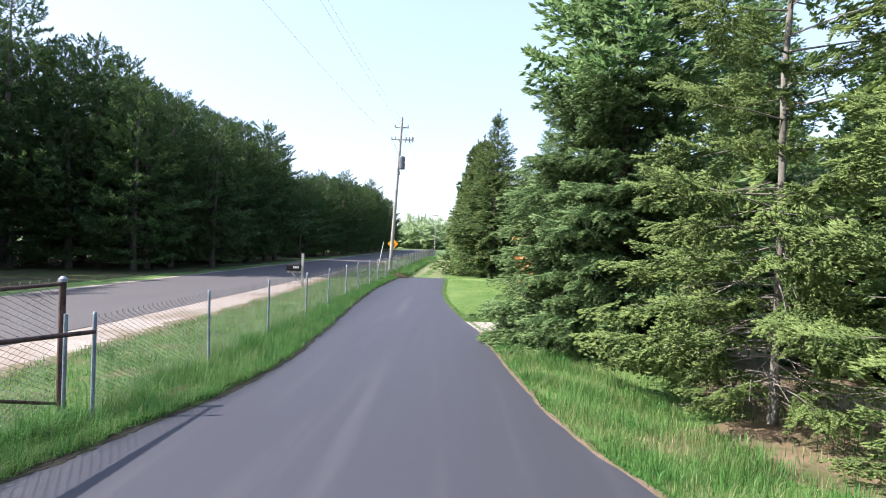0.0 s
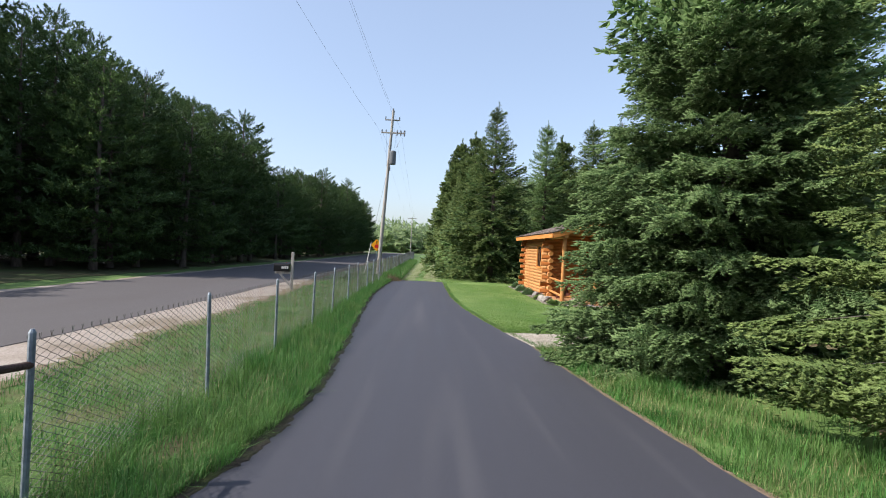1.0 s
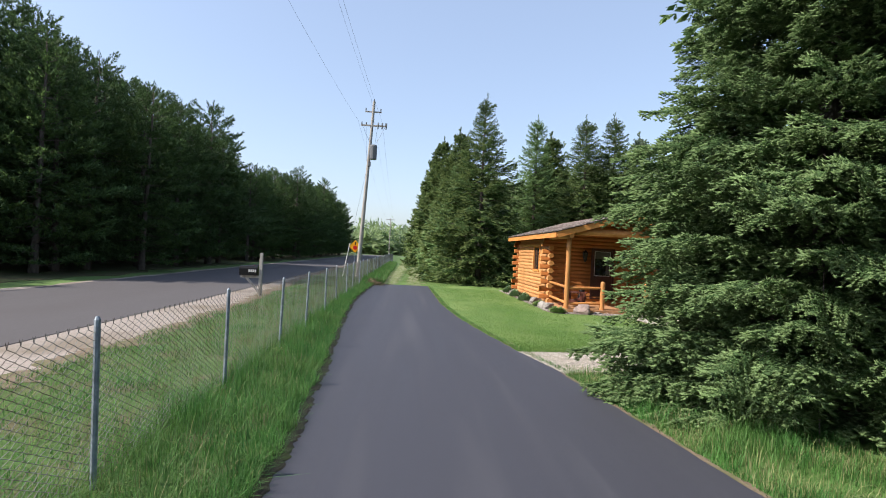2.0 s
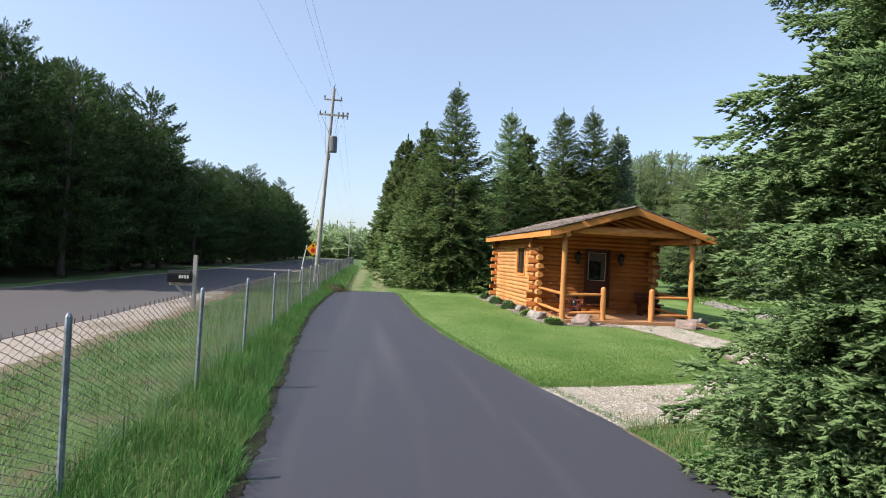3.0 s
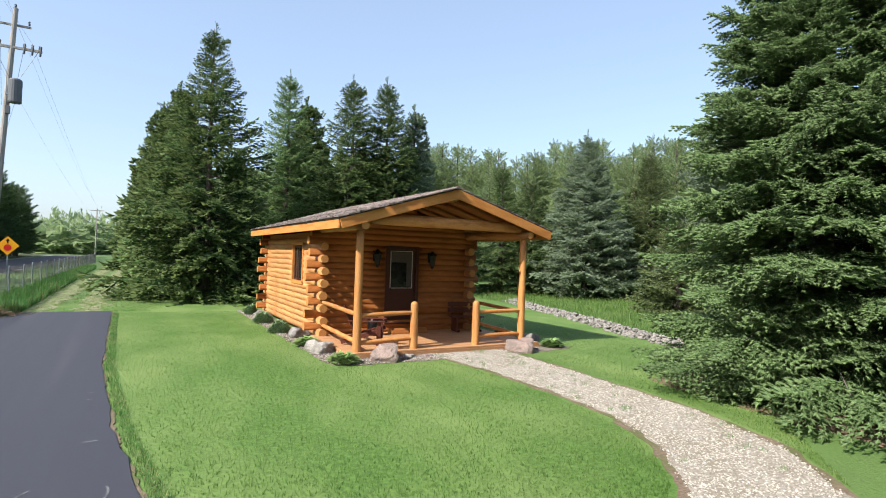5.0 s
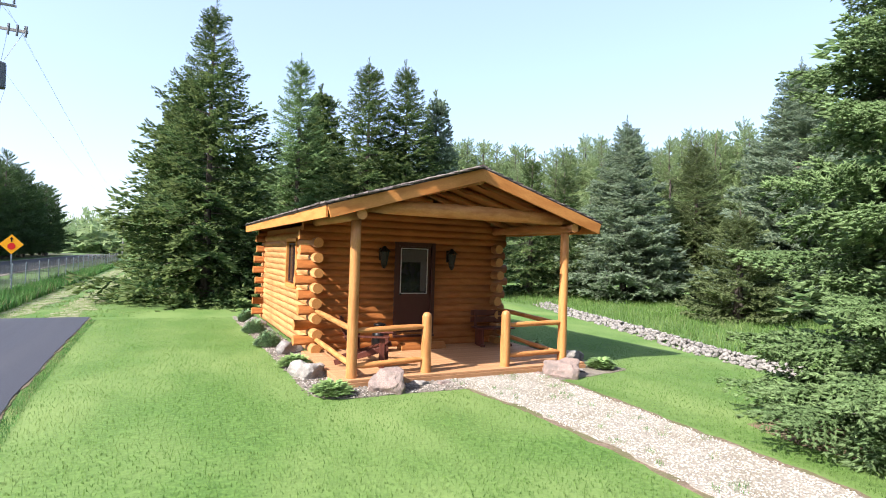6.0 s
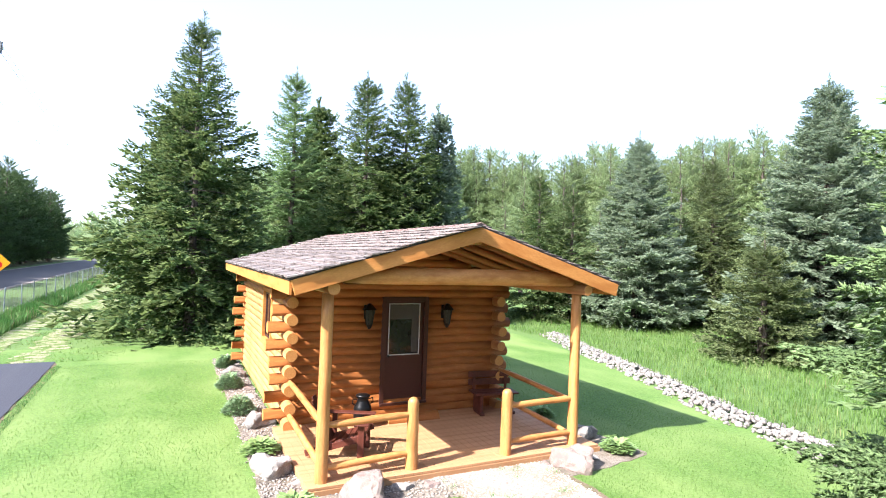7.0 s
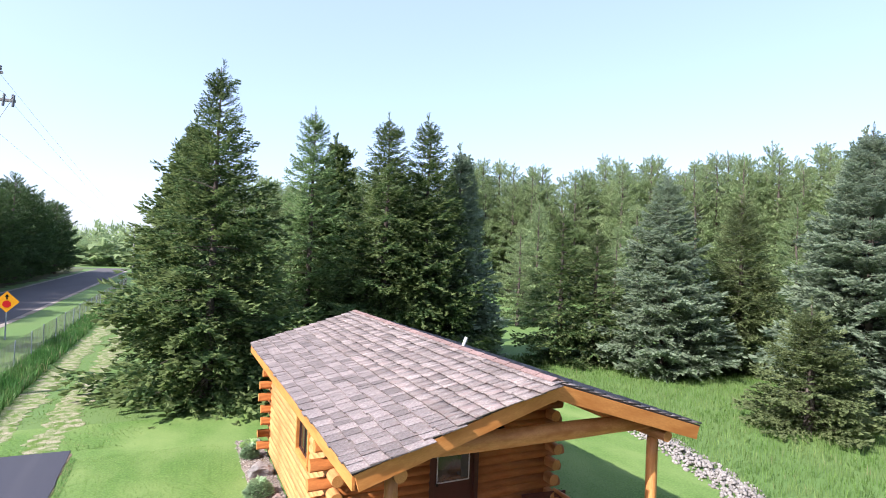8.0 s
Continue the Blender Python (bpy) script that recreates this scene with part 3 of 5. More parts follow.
def ribbon(name, inner, outer, n, z, mat, label, category, ragged=0.03, seed=1):
    g = np.random.default_rng(seed)
    bm, last = bmesh.new(), None
    for a, b in zip(spline(inner, n), spline(outer, n)):
        a, b = a + g.normal(0, ragged, 2), b + g.normal(0, ragged, 2)
        row = [bm.verts.new((*(a + (b - a) * s), z - (0.03 if s in (-0.01, 1.01) else 0))) for s in (-0.01, 0, 0.5, 1, 1.01)]
        if last:
            for j in range(4):
                bm.faces.new((last[j], last[j + 1], row[j + 1], row[j]))
        last = row
    bmesh.ops.recalc_face_normals(bm, faces=bm.faces)
    return tagged(new(name, mesh_of(bm, name, mat)), label, category, kind="structure")


for k, line_pts in enumerate((PATH_IN, PATH_OUT)):
    ribbon("path_edging_%d" % (k + 1), [(x - 0.10, y + 0.05) for x, y in line_pts], [(x + 0.10, y - 0.05) for x, y in line_pts], 80, 0.019, M_EDGE, "thin border of bare earth along the path", "soil", 0.02, seed=30 + k)
ribbon("gravel_path", PATH_IN, PATH_OUT, 60, 0.026, M_PATH, "curving path of pale crushed stone", "path")
BED = [(3.97, 34.0), (3.97, 30), (3.98, 26), (3.95, 23.3), (4.3, 22.95), (5.5, 22.95), (6.6, 22.9)]
BED_IN = [(4.65, 34.0), (4.65, 30), (4.65, 26), (4.65, 24.2), (4.75, 23.68), (5.6, 23.66), (6.6, 23.66)]
ribbon("planting_bed", BED, BED_IN, 40, 0.022, M_BED, "gravel planting bed along the cabin wall", "bed", 0.015)
ribbon("planting_bed_east", [(8.3, 22.85), (9.3, 22.95), (10.4, 23.15), (10.3, 24.2), (9.9, 24.8)], [(8.3, 23.66), (9.0, 23.66), (9.55, 23.7), (9.62, 24.2), (9.62, 24.8)], 24, 0.022, M_BED, "gravel planting bed beside the porch", "bed", 0.015)


def stones(count, seed, sampler, size, flat_z=0.55):
    """Little rough stones as triangles."""
    g = np.random.default_rng(seed)
    base = np.array([(1, 0, 0), (-1, 0, 0), (0, 1, 0), (0, -1, 0), (0, 0, 1), (0, 0, -1)], float)
    faces = np.array([(0, 2, 4), (2, 1, 4), (1, 3, 4), (3, 0, 4), (2, 0, 5), (1, 2, 5), (3, 1, 5), (0, 3, 5)])
    xy = sampler(g, count)
    n = len(xy)
    r = g.uniform(size[0], size[1], (n, 1, 1)) * g.uniform(0.7, 1.3, (n, 6, 1))
    a = g.uniform(0, 6.28, n)
    rot = np.zeros((n, 3, 3))
    rot[:, 0, 0], rot[:, 0, 1], rot[:, 1, 0], rot[:, 1, 1], rot[:, 2, 2] = np.cos(a), -np.sin(a), np.sin(a), np.cos(a), flat_z
    co = np.einsum("nij,nkj->nki", rot, base[None] * r + g.normal(0, 0.15, (n, 6, 3)) * r)
    co += np.concatenate([xy, np.full((n, 1), 0.028)], 1)[:, None]
    tri = faces[None] + 6 * np.arange(n)[:, None, None]
    return co.reshape(-1, 3), tri.reshape(-1, 3)


def between(inner, outer, m=200):
    a, b = spline(inner, m), spline(outer, m)
    def pick(g, n):
        k = g.integers(0, m, n)
        s = g.uniform(0.0, 1.0, (n, 1))
        return a[k] + (b[k] - a[k]) * s + g.normal(0, 0.03, (n, 2))
    return pick


tagged(new("path_stones", raw_mesh("path_stones", *stones(28000, 4, between(PATH_IN, PATH_OUT), (0.006, 0.017)), [M_STONE])), "loose pale crushed stones covering the path", "gravel", kind="stuff")
tagged(new("bed_stones", raw_mesh("bed_stones", *stones(4500, 5, between(BED, BED_IN), (0.012, 0.03)), [M_BEDSTONE])), "loose pale stones in the planting bed", "gravel", kind="stuff")


# ---- the cabin ----
CX0, CX1, CY0, CY1 = 4.74, 9.17, 26.5, 32.45
COURSE, RLOG, ZLOG = 0.158, 0.106, 0.20
cabin = thing("log_cabin", "small honey-stained log cabin with a covered porch", "cabin", pose(0, 0, 0))


def log_mesh(length, axis, seed, r=RLOG, sides=12, end=0.0):
    """A peeled log, slightly uneven, centred on its middle, along x or y or z; its ends show end grain."""
    g = np.random.default_rng(seed)
    bm, last = bmesh.new(), None
    n = max(3, int(length / 0.6))
    ph = g.uniform(0, 6.28, 3)
    for k in range(n + 1):
        s = k / n - 0.5
        wob = 1 + 0.03 * math.sin(9 * s + ph[0]) + 0.02 * math.sin(23 * s + ph[1])
        ring = []
        for j in range(sides):
            a = 2 * math.pi * j / sides
            rad = r * wob * (1 + 0.02 * math.sin(3 * a + ph[2] + 4 * s))
            u, v, w = rad * math.cos(a), rad * math.sin(a), length * s
            ring.append(bm.verts.new({"x": (w, u, v), "y": (u, w, v), "z": (u, v, w)}[axis]))
        if last:
            for j in range(sides):
                bm.faces.new((last[j], last[(j + 1) % sides], ring[(j + 1) % sides], ring[j]))
        else:
            first = ring
        last = ring
    for ring in (first, last):
        f = bmesh.ops.inset_region(bm, faces=[bm.faces.new(ring)], thickness=r * 0.12, depth=0.012)
    bmesh.ops.recalc_face_normals(bm, faces=bm.faces)
    ends = [f for f in bm.faces if len(f.verts) > 4]
    for f in bm.faces:
        f.smooth = len(f.verts) == 4
    for f in ends:
        f.material_index = 1
    # x logs carry the shade-dark colour, y logs the sunlit one
    return mesh_of(bm, "log", [{"x": M_LOG_SHADE, "y": M_LOGY_LIT, "z": M_LOGZ}[axis], M_ENDGRAIN])


log_store = {}


def log_piece(parent, axis, a, b, fixed, z, r=RLOG, name="log"):
    """One log from a to b along its axis; alike lengths share a mesh."""
    key = (axis, round(b - a, 2), r)
    if key not in log_store:
        log_store[key] = log_mesh(b - a, axis, len(log_store) + 1, r)
    mid = (a + b) / 2
    at = (mid, fixed, z) if axis == "x" else (fixed, mid, z)
    return piece(name, log_store[key], parent, Matrix.Translation(at) @ (Matrix.Rotation(math.pi, 4, axis.upper()) if int(z * 1000) % 2 else Matrix()))


DOOR = (6.53, 7.54, 0.40, 2.50)
WIN = (27.80, 28.90, 1.40, 2.50)
COURSES = 16


def log_wall(name, axis, fixed, lo, hi, gap, passing):
    """A wall of stacked logs; every second one runs past the corner."""
    inner = boxed(lo, hi, fixed - 0.03, fixed + 0.03, 0.1, 2.8) if axis == "x" else boxed(fixed - 0.03, fixed + 0.03, lo, hi, 0.1, 2.8)
    if gap:
        g0, g1, z0, z1 = gap
        inner.free()
        inner = bmesh.new()
        for p, q, s, t in ((lo, g0, 0.1, 2.8), (g1, hi, 0.1, 2.8), (g0, g1, z1, 2.8), (g0, g1, 0.1, z0)):
            box(inner, p, q, fixed - 0.03, fixed + 0.03, s, t) if axis == "x" else box(inner, fixed - 0.03, fixed + 0.03, p, q, s, t)
    wall = part(name, inner, M_SOFFIT, cabin)
    for k in range(COURSES):
        z = ZLOG + COURSE * k
        past = (0.36 + 0.05 * math.sin(7.1 * k)) if k % 2 == passing else -RLOG * 0.6
        a, b = lo - past, hi + past
        if gap and gap[2] - 0.02 < z < gap[3] + 0.02:
            log_piece(wall, axis, a, gap[0], fixed, z)
            log_piece(wall, axis, gap[1], b, fixed, z)
        else:
            log_piece(wall, axis, a, b, fixed, z)
    return wall


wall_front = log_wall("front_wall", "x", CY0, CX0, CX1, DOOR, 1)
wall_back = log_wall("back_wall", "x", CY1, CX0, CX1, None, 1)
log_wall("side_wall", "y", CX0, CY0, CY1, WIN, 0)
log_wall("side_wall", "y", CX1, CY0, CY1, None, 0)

# roof: two slopes, shakes, fascia
RX, RZ, EZ = 6.98, 3.82, 2.97
EX0, EX1, RY0, RY1 = 4.15, 9.81, 23.43, 32.84
SLOPE = math.atan2(RZ - EZ, RX - EX0)
RUN = math.hypot(RZ - EZ, RX - EX0)
# gable logs above the front and back walls
for wall, y in ((wall_front, CY0), (wall_back, CY1)):
    for k in range(COURSES, COURSES + 6):
        z = ZLOG + COURSE * k
        half = (RZ - 0.16 - z) / math.tan(SLOPE)
        half = min(half, (CX1 - CX0) / 2 + 0.3)
        if half > 0.25:
            log_piece(wall, "x", RX - half, RX + half, y, z)


def slope_at(side):
    """The frame of a slope: x along the eave (+y of the world), y up the slope, z out of it."""
    up = Vector(((RX - EX0) * side, 0, RZ - EZ)).normalized()
    along = Vector((0, 1, 0)) * -side
    out = along.cross(up)
    if out.z < 0:
        along, out = -along, -out
    foot = Vector((EX0 if side > 0 else EX1, RY0 if along.y > 0 else RY1, EZ))
    m = Matrix((along, up, out)).transposed().to_4x4()
    m.translation = foot
    return m


roof = new("roof")
roof.parent = cabin
roof.empty_display_size = 0.1
LEN = RY1 - RY0
slabs = {}
for side in (1, -1):
    deck = part("roof_deck", boxed(0, LEN, 0, RUN, -0.05, 0.0), M_SOFFIT, roof, at=slope_at(side))
    slabs[side] = deck
    part("drip_edge", boxed(-0.015, LEN + 0.015, -0.025, 0.05, -0.012, 0.012), M_DRIP, roof, "dark brown metal drip edge", at=slope_at(side))
    for x in (-0.02, LEN - 0.02):
        part("drip_edge", boxed(x, x + 0.04, 0.05, RUN + 0.005, -0.008, 0.014), M_DRIP, roof, at=slope_at(side))
    for x in (-0.025, LEN - 0.015):
        part("rake_fascia", boxed(x, x + 0.04, -0.0, RUN - 0.012, -0.22, -0.012, 0.004), M_FASCIA, roof, "honey-coloured fascia board", at=slope_at(side))
    part("eave_fascia", boxed(0.02, LEN - 0.02, -0.012, 0.026, -0.205, -0.014, 0.004), M_FASCIA, roof, at=slope_at(side) @ Matrix.Rotation(-SLOPE, 4, "X"))
# ridge log, and log rafters under both slopes of the porch
log_piece(roof, "y", RY0 + 0.06, CY0 + 0.1, RX, RZ - 0.20, 0.085, "ridge_log")
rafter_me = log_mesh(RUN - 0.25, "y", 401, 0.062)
# rafter logs darkened with the soffit colour in place of roof shade
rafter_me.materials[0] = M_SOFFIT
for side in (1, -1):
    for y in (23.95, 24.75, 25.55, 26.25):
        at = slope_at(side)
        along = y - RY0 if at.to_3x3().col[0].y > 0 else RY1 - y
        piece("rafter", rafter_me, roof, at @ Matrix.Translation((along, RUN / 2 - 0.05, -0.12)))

porch = new("porch")
porch.parent = cabin
porch.empty_display_size = 0.1
PY, DZ = 23.76, 0.14
PX = (4.74, 6.11, 7.79, 9.17)
bm = boxed(4.52, 9.62, 23.6, 26.46, 0.03, DZ - 0.045)
part("deck_frame", bm, M_DECK, porch)
plank = mesh_of(boxed(-0.069, 0.069, 0, 2.88, -0.04, 0, 0.004), "deck_plank", M_DECK)
for k in range(36):
    piece("deck_plank", plank, porch, Matrix.Translation((4.585 + k * 0.1417, 23.58, DZ)))
part("deck_skirt", boxed(4.5, 9.64, 23.565, 23.598, 0.0, DZ - 0.045, 0.004), M_DECK, porch, "brown skirt board")


def post(x, y, z0, z1, r, dome):
    bm = bmesh.new()
    n, last, g = 8, None, np.random.default_rng(int(x * 100))
    rings = [(z0 + (z1 - z0) * k / n, r * (1.06 - 0.1 * k / n) * g.uniform(0.97, 1.03)) for k in range(n + 1)]
    if dome:
        rings += [(z1 + r * 0.45, r * 0.83), (z1 + r * 0.75, r * 0.5), (z1 + r * 0.85, r * 0.2)]
    for z, rad in rings:
        ring = [bm.verts.new((x + rad * math.cos(a) * (1 + 0.02 * math.sin(2 * a + x)), y + rad * math.sin(a), z)) for a in (2 * math.pi * j / 14 for j in range(14))]
        if last:
            for j in range(14):
                bm.faces.new((last[j], last[(j + 1) % 14], ring[(j + 1) % 14], ring[j]))
        last = ring
    bm.faces.new(last)
    return bm


for x in (PX[0], PX[3]):
    part("porch_post", post(x, PY, DZ, 2.76, 0.088, False), M_LOGZ, porch, smooth=True)
for x in (PX[1], PX[2]):
    part("rail_post", post(x, PY, DZ, 1.13, 0.09, True), M_LOGZ, porch, "stout rail post with a rounded top", smooth=True)
for x in (PX[0], PX[3]):
    log_piece(porch, "y", 23.46, CY0 + 0.1, x, 2.85, 0.092, "eave_log")
log_piece(porch, "x", 4.95, 9.02, PY, 3.03, 0.13, "tie_beam").data.materials[0] = M_RAIL


def rail(p, q, r, label=""):
    p, q = Vector(p), Vector(q)
    n, d = 7, q - p
    bm, last = bmesh.new(), None
    quat = d.to_track_quat("Z", "Y").to_matrix()
    for k in range(n + 1):
        s = k / n
        rad = r * (0.72 if k in (0, n) else 1.0 + 0.06 * math.sin(k * 2.3 + p.x))
        c = p + d * s + Vector((0, 0, 0.012 * math.sin(3.1 * s + p.y)))
        ring = [bm.verts.new(c + quat @ Vector((rad * math.cos(a), rad * math.sin(a), 0))) for a in (2 * math.pi * j / 10 for j in range(10))]
        if last:
            for j in range(10):
                bm.faces.new((last[j], last[(j + 1) % 10], ring[(j + 1) % 10], ring[j]))
        last = ring
    bmesh.ops.recalc_face_normals(bm, faces=bm.faces)
    part("rail", bm, M_RAIL, porch, label, smooth=True)


for z0, z1 in ((0.93, 0.94), (0.34, 0.36)):
    rail((PX[0] + 0.04, PY, z0), (PX[1] - 0.05, PY, z1), 0.052)
    rail((PX[2] + 0.05, PY, z1), (PX[3] - 0.04, PY, z0), 0.05)
    rail((PX[0], PY + 0.05, z0 + 0.02), (PX[0], CY0 - 0.32, z1 + 0.04), 0.052)
    rail((PX[3], PY + 0.05, z0 - 0.02), (PX[3], CY0 - 0.32, z1 + 0.02), 0.05)

# door with half light, dark trim, threshold
d0, d1, dz0, dz1 = DOOR
door = part("door", boxed(d0 + 0.09, d1 - 0.09, CY0 - 0.05, CY0 - 0.005, dz0, dz1 - 0.09, 0.004), M_DOOR, cabin, "dark brown entry door with a half window")
bm = bmesh.new()
for a in ((d0, d0 + 0.088, dz0, dz1), (d1 - 0.088, d1, dz0, dz1), (d0 + 0.089, d1 - 0.089, dz1 - 0.088, dz1)):
    box(bm, a[0], a[1], CY0 - 0.115, CY0 + 0.06, a[2], a[3], 0.004)
part("door_trim", bm, M_DOOR, cabin, "dark brown door casing")
# the opening for the light is laid on the door as a framed pane
bm = bmesh.new()
w0, w1, h0, h1 = 6.69, 7.37, 1.33, 2.37
for a in ((w0, w0 + 0.018, h0, h1), (w1 - 0.018, w1, h0, h1), (w0, w1, h1 - 0.018, h1), (w0, w1, h0, h0 + 0.018)):
    box(bm, a[0], a[1], CY0 - 0.07, CY0 - 0.048, a[2], a[3], 0.002)
part("light_frame", bm, M_WHITETRIM, door, "thin white window frame")
bm = bmesh.new()
box(bm, w0 + 0.02, w1 - 0.02, CY0 - 0.054, CY0 - 0.0515, h0 + 0.02, h1 - 0.02)
M_DARKPANE = surface("dark_pane", (0.012, 0.013, 0.014), (0.02, 0.021, 0.022), scale=2, fine=6, rough=0.06, bump=0.0, spec=0.6)
part("pane", bm, M_DARKPANE, door)
bm = bmesh.new()
M_CURTAIN = surface("lace_curtain", (0.05, 0.048, 0.044), (0.08, 0.077, 0.07), scale=6, fine=60, rough=0.9, bump=0.3, stretch=(6, 1, 1))
box(bm, w0 + 0.03, w1 - 0.03, CY0 - 0.0555, CY0 - 0.0545, h1 - 0.32, h1 - 0.03)
box(bm, w1 - 0.18, w1 - 0.03, CY0 - 0.0555, CY0 - 0.0545, h0 + 0.05, h1 - 0.32)
part("curtain", bm, M_CURTAIN, door, "pale curtain behind the glass")
part("door_knob", rodded((d0 + 0.16, CY0 - 0.10, 1.32), (d0 + 0.16, CY0 - 0.05, 1.32), 0.028, 0.02), M_BLACK, door)
part("threshold", boxed(d0, d1, CY0 - 0.16, CY0 + 0.06, dz0 - 0.05, dz0, 0.006), M_DOOR, cabin)

# side window
a0, a1, b0, b1 = WIN
wd = new("window")
wd.parent = cabin
bm = bmesh.new()
for a in ((a0 - 0.03, a0 + 0.04, b0, b1), (a1 - 0.04, a1 + 0.03, b0, b1), (a0 - 0.03, a1 + 0.03, b1 - 0.05, b1 + 0.03), (a0 - 0.03, a1 + 0.03, b0 - 0.05, b0 + 0.04)):
    box(bm, CX0 - 0.125, CX0 + 0.06, a[0], a[1], a[2], a[3], 0.005)
part("window_frame", bm, M_FASCIA, wd, "honey-coloured window casing")
bm = bmesh.new()
for a in ((a0 + 0.08, a0 + 0.12, b0 + 0.06, b1 - 0.08), (a1 - 0.12, a1 - 0.08, b0 + 0.06, b1 - 0.08), ((a0 + a1) / 2 - 0.025, (a0 + a1) / 2 + 0.025, b0 + 0.06, b1 - 0.08), (a0 + 0.08, a1 - 0.08, b1 - 0.12, b1 - 0.08), (a0 + 0.08, a1 - 0.08, b0 + 0.06, b0 + 0.1)):
    box(bm, CX0 - 0.07, CX0 - 0.03, a[0], a[1], a[2], a[3], 0.003)
part("sash", bm, M_DOOR, wd, "dark sash")
for p, q in ((a0 + 0.12, (a0 + a1) / 2 - 0.025), ((a0 + a1) / 2 + 0.025, a1 - 0.12)):
    part("pane", boxed(CX0 - 0.05, CX0 - 0.045, p, q, b0 + 0.1, b1 - 0.12), M_DARKPANE, wd)

# wall lanterns
M_SMOKE = surface("smoky_lamp_glass", (0.02, 0.017, 0.013), (0.03, 0.025, 0.02), scale=3, fine=20, rough=0.35, bump=0.0, spec=0.3)
def lantern(x, z):
    m = pose(x, CY0 - 0.1, z) @ Matrix.Scale(1.25, 4)
    ob = thing("wall_lantern", "black carriage lantern on the log wall", "lantern", m, "lanterns beside the door")
    part("bracket", box(rodded((0, -0.02, 0.12), (0, -0.12, 0.16), 0.012), -0.05, 0.05, -0.02, 0.005, -0.06, 0.16, 0.006), M_BLACK, ob)
    bm = bmesh.new()
    made = bmesh.ops.create_cone(bm, cap_ends=True, segments=6, radius1=0.05, radius2=0.085, depth=0.22)["verts"]
    bmesh.ops.translate(bm, verts=made, vec=(0, -0.13, -0.02))
    part("lamp_glass", bm, M_SMOKE, ob, "smoky glass")
    bm = bmesh.new()
    made = bmesh.ops.create_cone(bm, cap_ends=True, segments=6, radius1=0.115, radius2=0.02, depth=0.1)["verts"]
    bmesh.ops.translate(bm, verts=made, vec=(0, -0.13, 0.145))
    part("cap", bm, M_BLACK, ob)
    bm = bmesh.new()
    made = bmesh.ops.create_cone(bm, cap_ends=True, segments=6, radius1=0.02, radius2=0.055, depth=0.07)["verts"]
    bmesh.ops.translate(bm, verts=made, vec=(0, -0.13, -0.165))
    part("base", bm, M_BLACK, ob)
    bm = bmesh.new()
    for j in range(6):
        a = math.pi * j / 3
        rod(bm, (0.05 * math.cos(a), -0.13 + 0.05 * math.sin(a), -0.13), (0.088 * math.cos(a), -0.13 + 0.088 * math.sin(a), 0.095), 0.006, sides=5)
    part("cage", bm, M_BLACK, ob)


lantern(6.21, 2.15)
lantern(7.89, 2.14)

# half-log step below the door
bm = bmesh.new()
rod(bm, (6.55, 26.02, 0.13), (7.62, 26.02, 0.13), 0.155, sides=16, end_mat=1)
bmesh.ops.bisect_plane(bm, geom=bm.verts[:] + bm.edges[:] + bm.faces[:], plane_co=(0, 0, DZ + 0.001), plane_no=(0, 0, -1), clear_outer=True)
bmesh.ops.holes_fill(bm, edges=bm.edges)
step = new("log_step", mesh_of(bm, "log_step", [M_LOG_SHADE, M_ENDGRAIN]))
tagged(step, "half-log doorstep lying on the porch deck", "step")


# ---- porch furniture ----
def adirondack(at, label):
    ob = thing("adirondack_chair", label, "chair", at, "porch chairs")
    for s in (-1, 1):
        part("front_leg", boxed(s * 0.30 - 0.02, s * 0.30 + 0.02, -0.42, -0.32, 0, 0.55, 0.005), M_CHAIR, ob)
        bm = bmesh.new()
        box(bm, s * 0.275 - 0.018, s * 0.275 + 0.018, -0.5, 0.52, -0.05, 0.05, 0.005, m=Matrix.Translation((0, 0, 0.22)) @ Matrix.Rotation(radians(-17), 4, "X"))
        part("side_rail", bm, M_CHAIR, ob)
        part("armrest", boxed(s * 0.32 - 0.07, s * 0.32 + 0.07, -0.5, 0.32, 0.55, 0.575, 0.008), M_CHAIR, ob)
        part("arm_post", boxed(s * 0.33 - 0.018, s * 0.33 + 0.018, 0.14, 0.22, 0.1, 0.55, 0.005), M_CHAIR, ob)
    for k in range(6):
        part("seat_slat", boxed(-0.27, 0.27, -0.045, 0.045, 0, 0.02, 0.005), M_CHAIR, ob,
             at=Matrix.Translation((0, -0.40 + 0.098 * k, 0.385 - 0.03 * k)) @ Matrix.Rotation(radians(-17), 4, "X"))
    for k in range(6):
        h = 0.78 - 0.035 * abs(k - 2.5) ** 1.5
        part("back_slat", boxed(-0.04, 0.04, -0.01, 0.01, 0, h, 0.005), M_CHAIR, ob,
             at=Matrix.Translation((-0.2175 + 0.087 * k, 0.16, 0.19)) @ Matrix.Rotation(radians(-24), 4, "X"))
    part("back_brace", boxed(-0.27, 0.27, 0.30, 0.33, 0.50, 0.56, 0.004), M_CHAIR, ob)
    return ob


adirondack(pose(5.3, 24.75, DZ, 0, 0, 62), "mahogany-stained wooden lounge chair on the porch")
bench = thing("porch_bench", "dark wooden bench against the cabin wall", "bench", pose(8.9, 25.95, DZ, 0, 0, -8))
for s in (-1, 1):
    bm = bmesh.new()
    box(bm, s * 0.34 - 0.03, s * 0.34 + 0.03, -0.2, 0.2, 0, 0.4, 0.006)
    box(bm, s * 0.34 - 0.045, s * 0.34 + 0.045, -0.26, 0.1, 0, 0.06, 0.006)
    part("leg", bm, M_CHAIR, bench)
